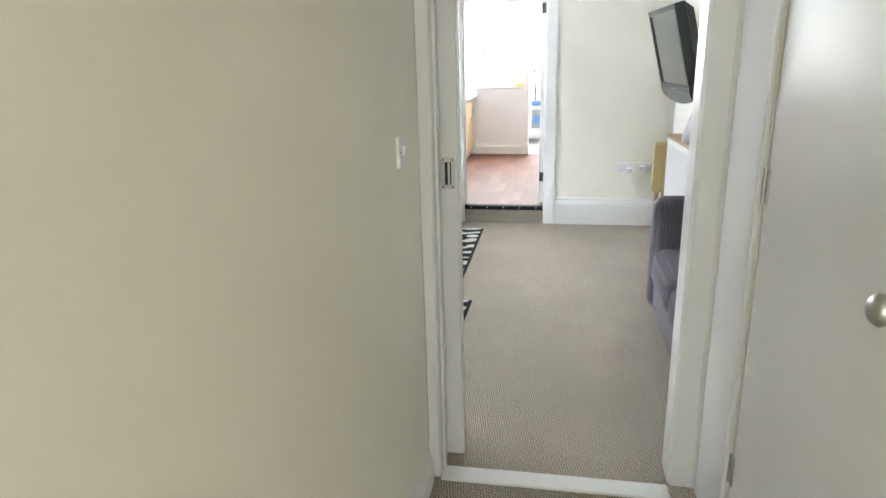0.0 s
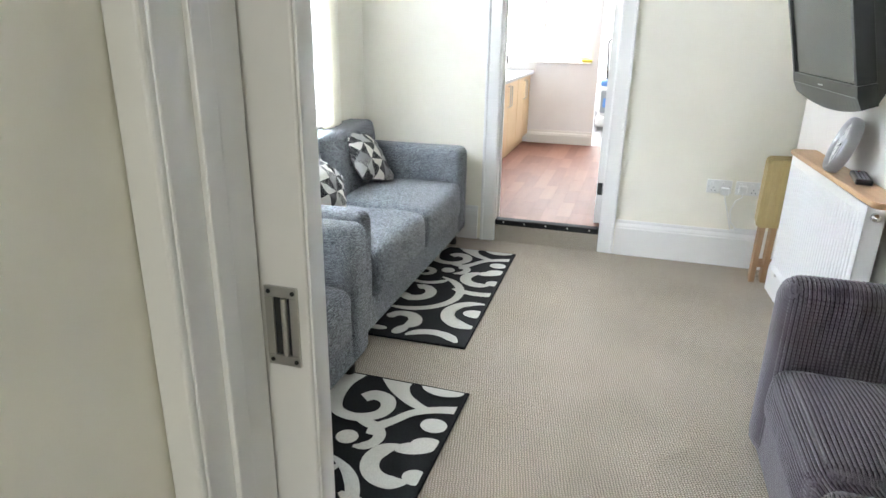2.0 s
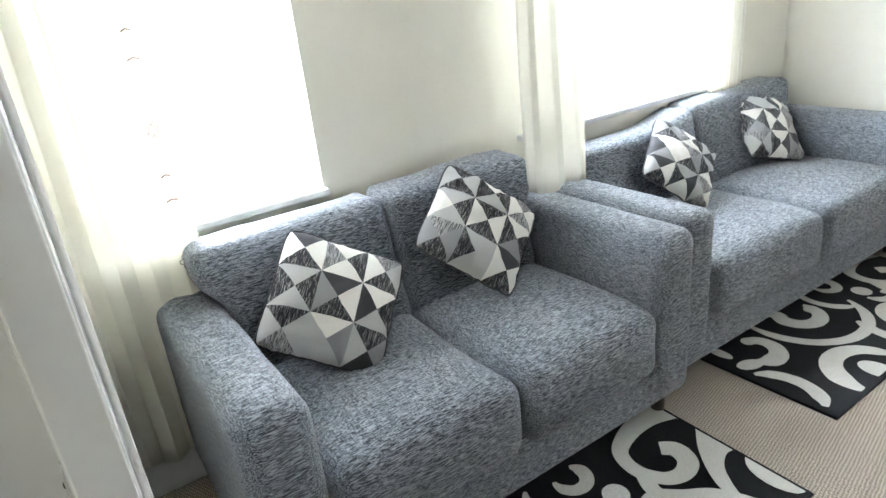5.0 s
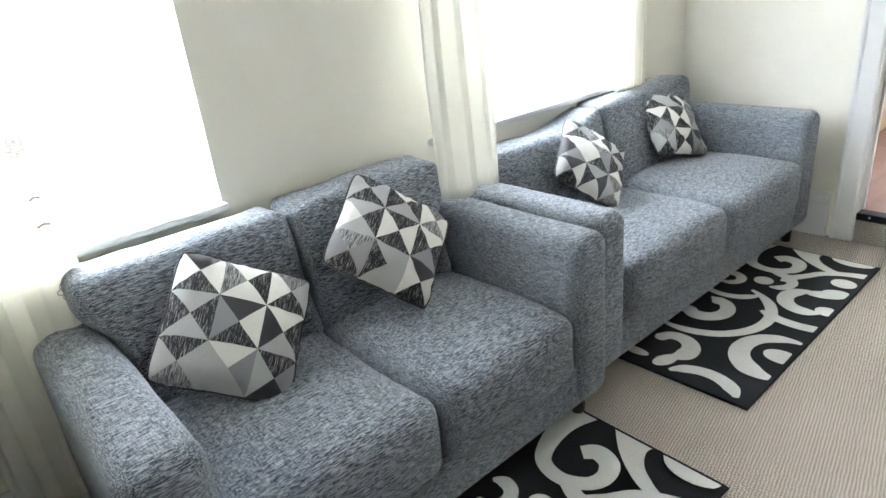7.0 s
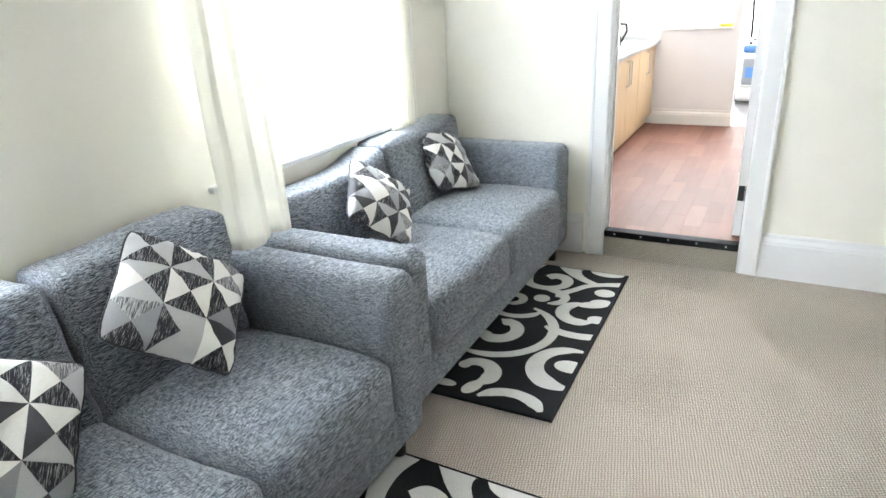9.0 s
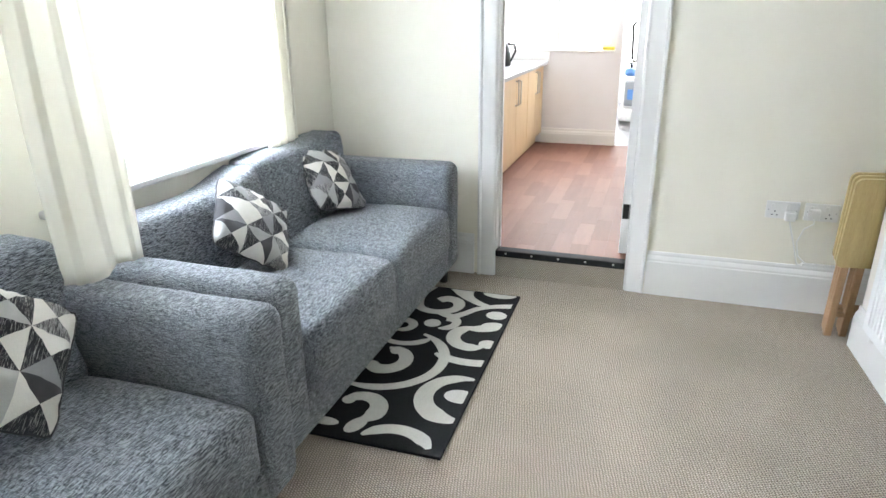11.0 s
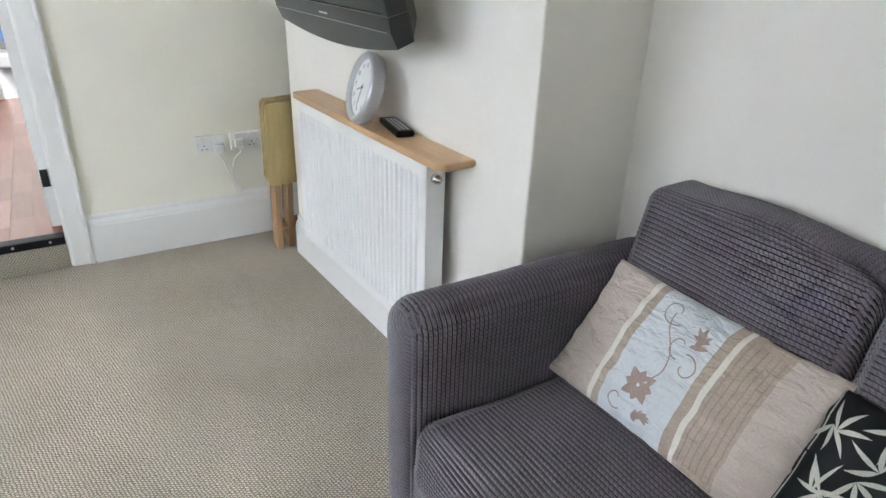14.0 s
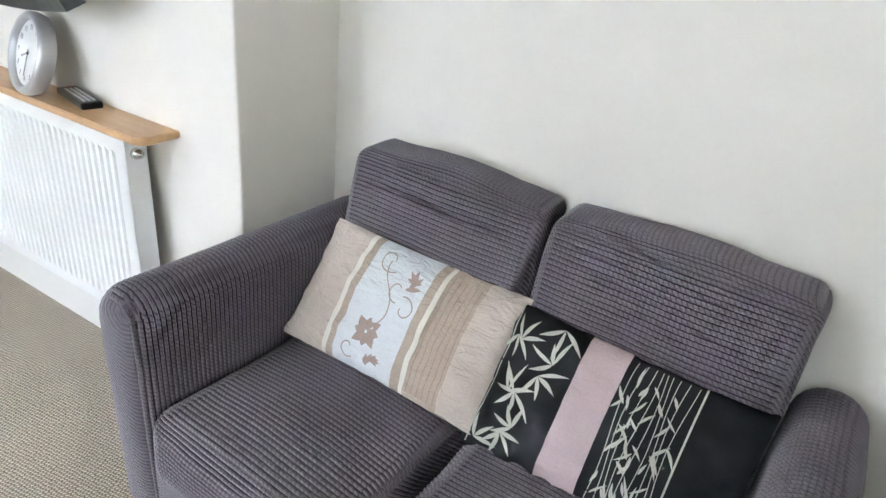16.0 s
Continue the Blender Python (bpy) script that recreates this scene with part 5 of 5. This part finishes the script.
# ---- kitchen ----
def base_unit(y0, y1, doors, drawers, label):
    t = thing("base_unit", pose(-0.555, y0, KZ), label, "kitchen cabinet", "beech kitchen units")
    w = y1 - y0
    part("carcass", box(-0.55, -0.02, 0.002, w - 0.002, 0.10, 0.78), CABINET_WOOD, t)
    part("plinth", box(-0.5, -0.055, 0.0, w, 0.0, 0.10), CABINET_WOOD, t)
    if drawers:
        h = 0.67 / drawers
        for k in range(drawers):
            z = 0.105 + k * h
            fr = part("drawer_front", box(-0.019, 0.0, 0.003, w - 0.003, z + 0.002, z + h - 0.002, 0.002), CABINET_WOOD, t)
            part("handle", tube([(0.0, w / 2 - 0.07, z + h * 0.6), (0.028, w / 2 - 0.065, z + h * 0.6), (0.028, w / 2 + 0.065, z + h * 0.6), (0.0, w / 2 + 0.07, z + h * 0.6)], 0.005, 8), STEEL, fr)
    for k in range(doors):
        a, b = w * k / doors, w * (k + 1) / doors
        dr = part("door", box(-0.019, 0.0, a + 0.003, b - 0.003, 0.105, 0.775, 0.002), CABINET_WOOD, t)
        hy = b - 0.045 if k % 2 == 0 else a + 0.045
        part("handle", tube([(0.0, hy, 0.54), (0.028, hy, 0.545), (0.028, hy, 0.735), (0.0, hy, 0.74)], 0.006, 8), STEEL, dr)
    return t


base_unit(6.2, 6.865, 2, 0, "beech double-door base unit")
base_unit(6.87, 7.37, 0, 7, "beech drawer unit with steel bar handles")
base_unit(7.375, 8.345, 2, 0, "beech double-door base unit with steel bar handles")
base_unit(8.35, 9.12, 2, 0, "beech base unit in the kitchen corner")
wt = thing("worktop", pose(-0.53, 6.2, KZ + 0.782), "grey speckled laminate worktop", "worktop")
part("slab", box(-0.665, 0.015, 0, 2.925, 0, 0.038, 0.008, 3), WORKTOP, wt)
ups = thing("worktop_upstand", pose(0, 0, 0), "pale upstand behind the worktop", "upstand")
part("board", box(-1.19, -0.50, KY - 0.018, KY - 0.001, KZ + 0.8205, 1.075, 0.003), WHITE_GLOSS, ups)
kt = thing("kettle", pose(-0.80, 8.35, KZ + 0.8205), "black kettle on the worktop", "kettle")
part("body", lathe([(0, 0), (0.075, 0), (0.078, 0.02), (0.066, 0.15), (0.05, 0.19), (0, 0.195)], 24), BLACK_PLASTIC, kt, "", True)
part("lid", lathe([(0, 0.215), (0.012, 0.212), (0.014, 0.198), (0.045, 0.193)], 18), BLACK_PLASTIC, kt, "", True)
part("handle", tube([(0.05, 0.0, 0.19), (0.11, 0, 0.19), (0.12, 0, 0.13), (0.075, 0, 0.04)], 0.01, 8), BLACK_PLASTIC, kt, "", True)
part("spout", tube([(-0.06, 0, 0.14), (-0.095, 0, 0.185)], 0.016, 8), BLACK_PLASTIC, kt, "", True)
kw = thing("kitchen_window", pose(0, 0, 0), "white framed kitchen window full of daylight", "window", "", "structure")
for x0, x1, z0, z1 in ((-0.98, -0.92, 1.08, 2.22), (0.07, 0.13, 1.08, 2.22), (-0.92, 0.07, 1.08, 1.14), (-0.92, 0.07, 2.16, 2.22), (-0.46, -0.41, 1.14, 2.16)):
    part("window_frame", box(x0, x1, KY + 0.06, KY + 0.11, z0, z1, 0.004), WHITE_GLOSS, kw)
for x0, x1 in ((-0.92, -0.46), (-0.41, 0.07)):
    g = part("pane", box(x0, x1, KY + 0.083, KY + 0.087, 1.14, 2.16), GLASS, kw)
    g.visible_shadow = False
part("window_sill", box(-0.98, 0.13, KY - 0.02, KY + 0.06, 1.058, 1.08, 0.006), WHITE_GLOSS, kw)
sp = thing("sponge", pose(0.07, KY + 0.005, 1.081), "yellow kitchen sponge on the sill", "sponge")
part("block", box(-0.055, 0.055, -0.02, 0.03, 0, 0.03, 0.006), YELLOW_SPONGE, sp)
skirting("skirting_kitchen", -0.555, KY, 0, 0.75, KZ + 0.15)

vc = thing("carpet_cleaner", pose(0.26, 10.75, KZ - 0.004), "white upright carpet cleaner with a blue tank", "vacuum cleaner")
part("base", box(-0.13, 0.13, -0.17, 0.10, 0.02, 0.16, 0.03, 3), PLASTIC_WHITE, vc, "", True)
part("body", box(-0.11, 0.11, -0.08, 0.08, 0.16, 0.55, 0.03, 3), PLASTIC_WHITE, vc, "", True)
part("tank", box(-0.085, 0.085, -0.125, -0.081, 0.20, 0.50, 0.02, 3), GREY_PLASTIC, vc, "smoky grey tank", True)
part("label_panel", box(-0.05, 0.05, -0.128, -0.1251, 0.28, 0.40, 0.0), BLUE_PLASTIC, vc)
part("top_cap", box(-0.10, 0.10, -0.09, 0.07, 0.552, 0.64, 0.03, 3), BLUE_PLASTIC, vc, "blue top", True)
part("handle", tube([(-0.03, 0.0, 0.6), (-0.045, 0.03, 1.0), (-0.055, 0.02, 1.12), (-0.02, -0.05, 1.16)], 0.013, 10), SOFT_BLACK, vc, "", True)
for x in (-0.12, 0.12):
    part("wheel", moved(lathe([(0, -0.012), (0.045, -0.012), (0.05, 0), (0.045, 0.012), (0, 0.012)], 20), pose(x * 1.1, 0.06, 0.05, 0, 90, 0)), SOFT_BLACK, vc, "", True)

# laminate planks, each a piece of the kitchen floor
lam = thing("kitchen_floor", pose(0, 0, 0), "red-brown laminate plank floor", "floor", "", "structure")
plank_rnd = random.Random(3)
x = -1.19
while x < 1.39:
    yy = 5.90 - plank_rnd.uniform(0, 0.4)
    x1 = min(x + 0.098, 1.398)
    while yy < KY:
        ln = plank_rnd.uniform(0.32, 0.55)
        a, b = max(yy, 5.8865), min(yy + ln, KY - 0.001)
        if b - a > 0.02:
            part("plank", box(x + 0.0002, x1 - 0.0002, a + 0.0002, b - 0.0002, KZ - 0.011, KZ, 0.0006, 1), LAMINATE, lam)
        yy += ln
    x += 0.098
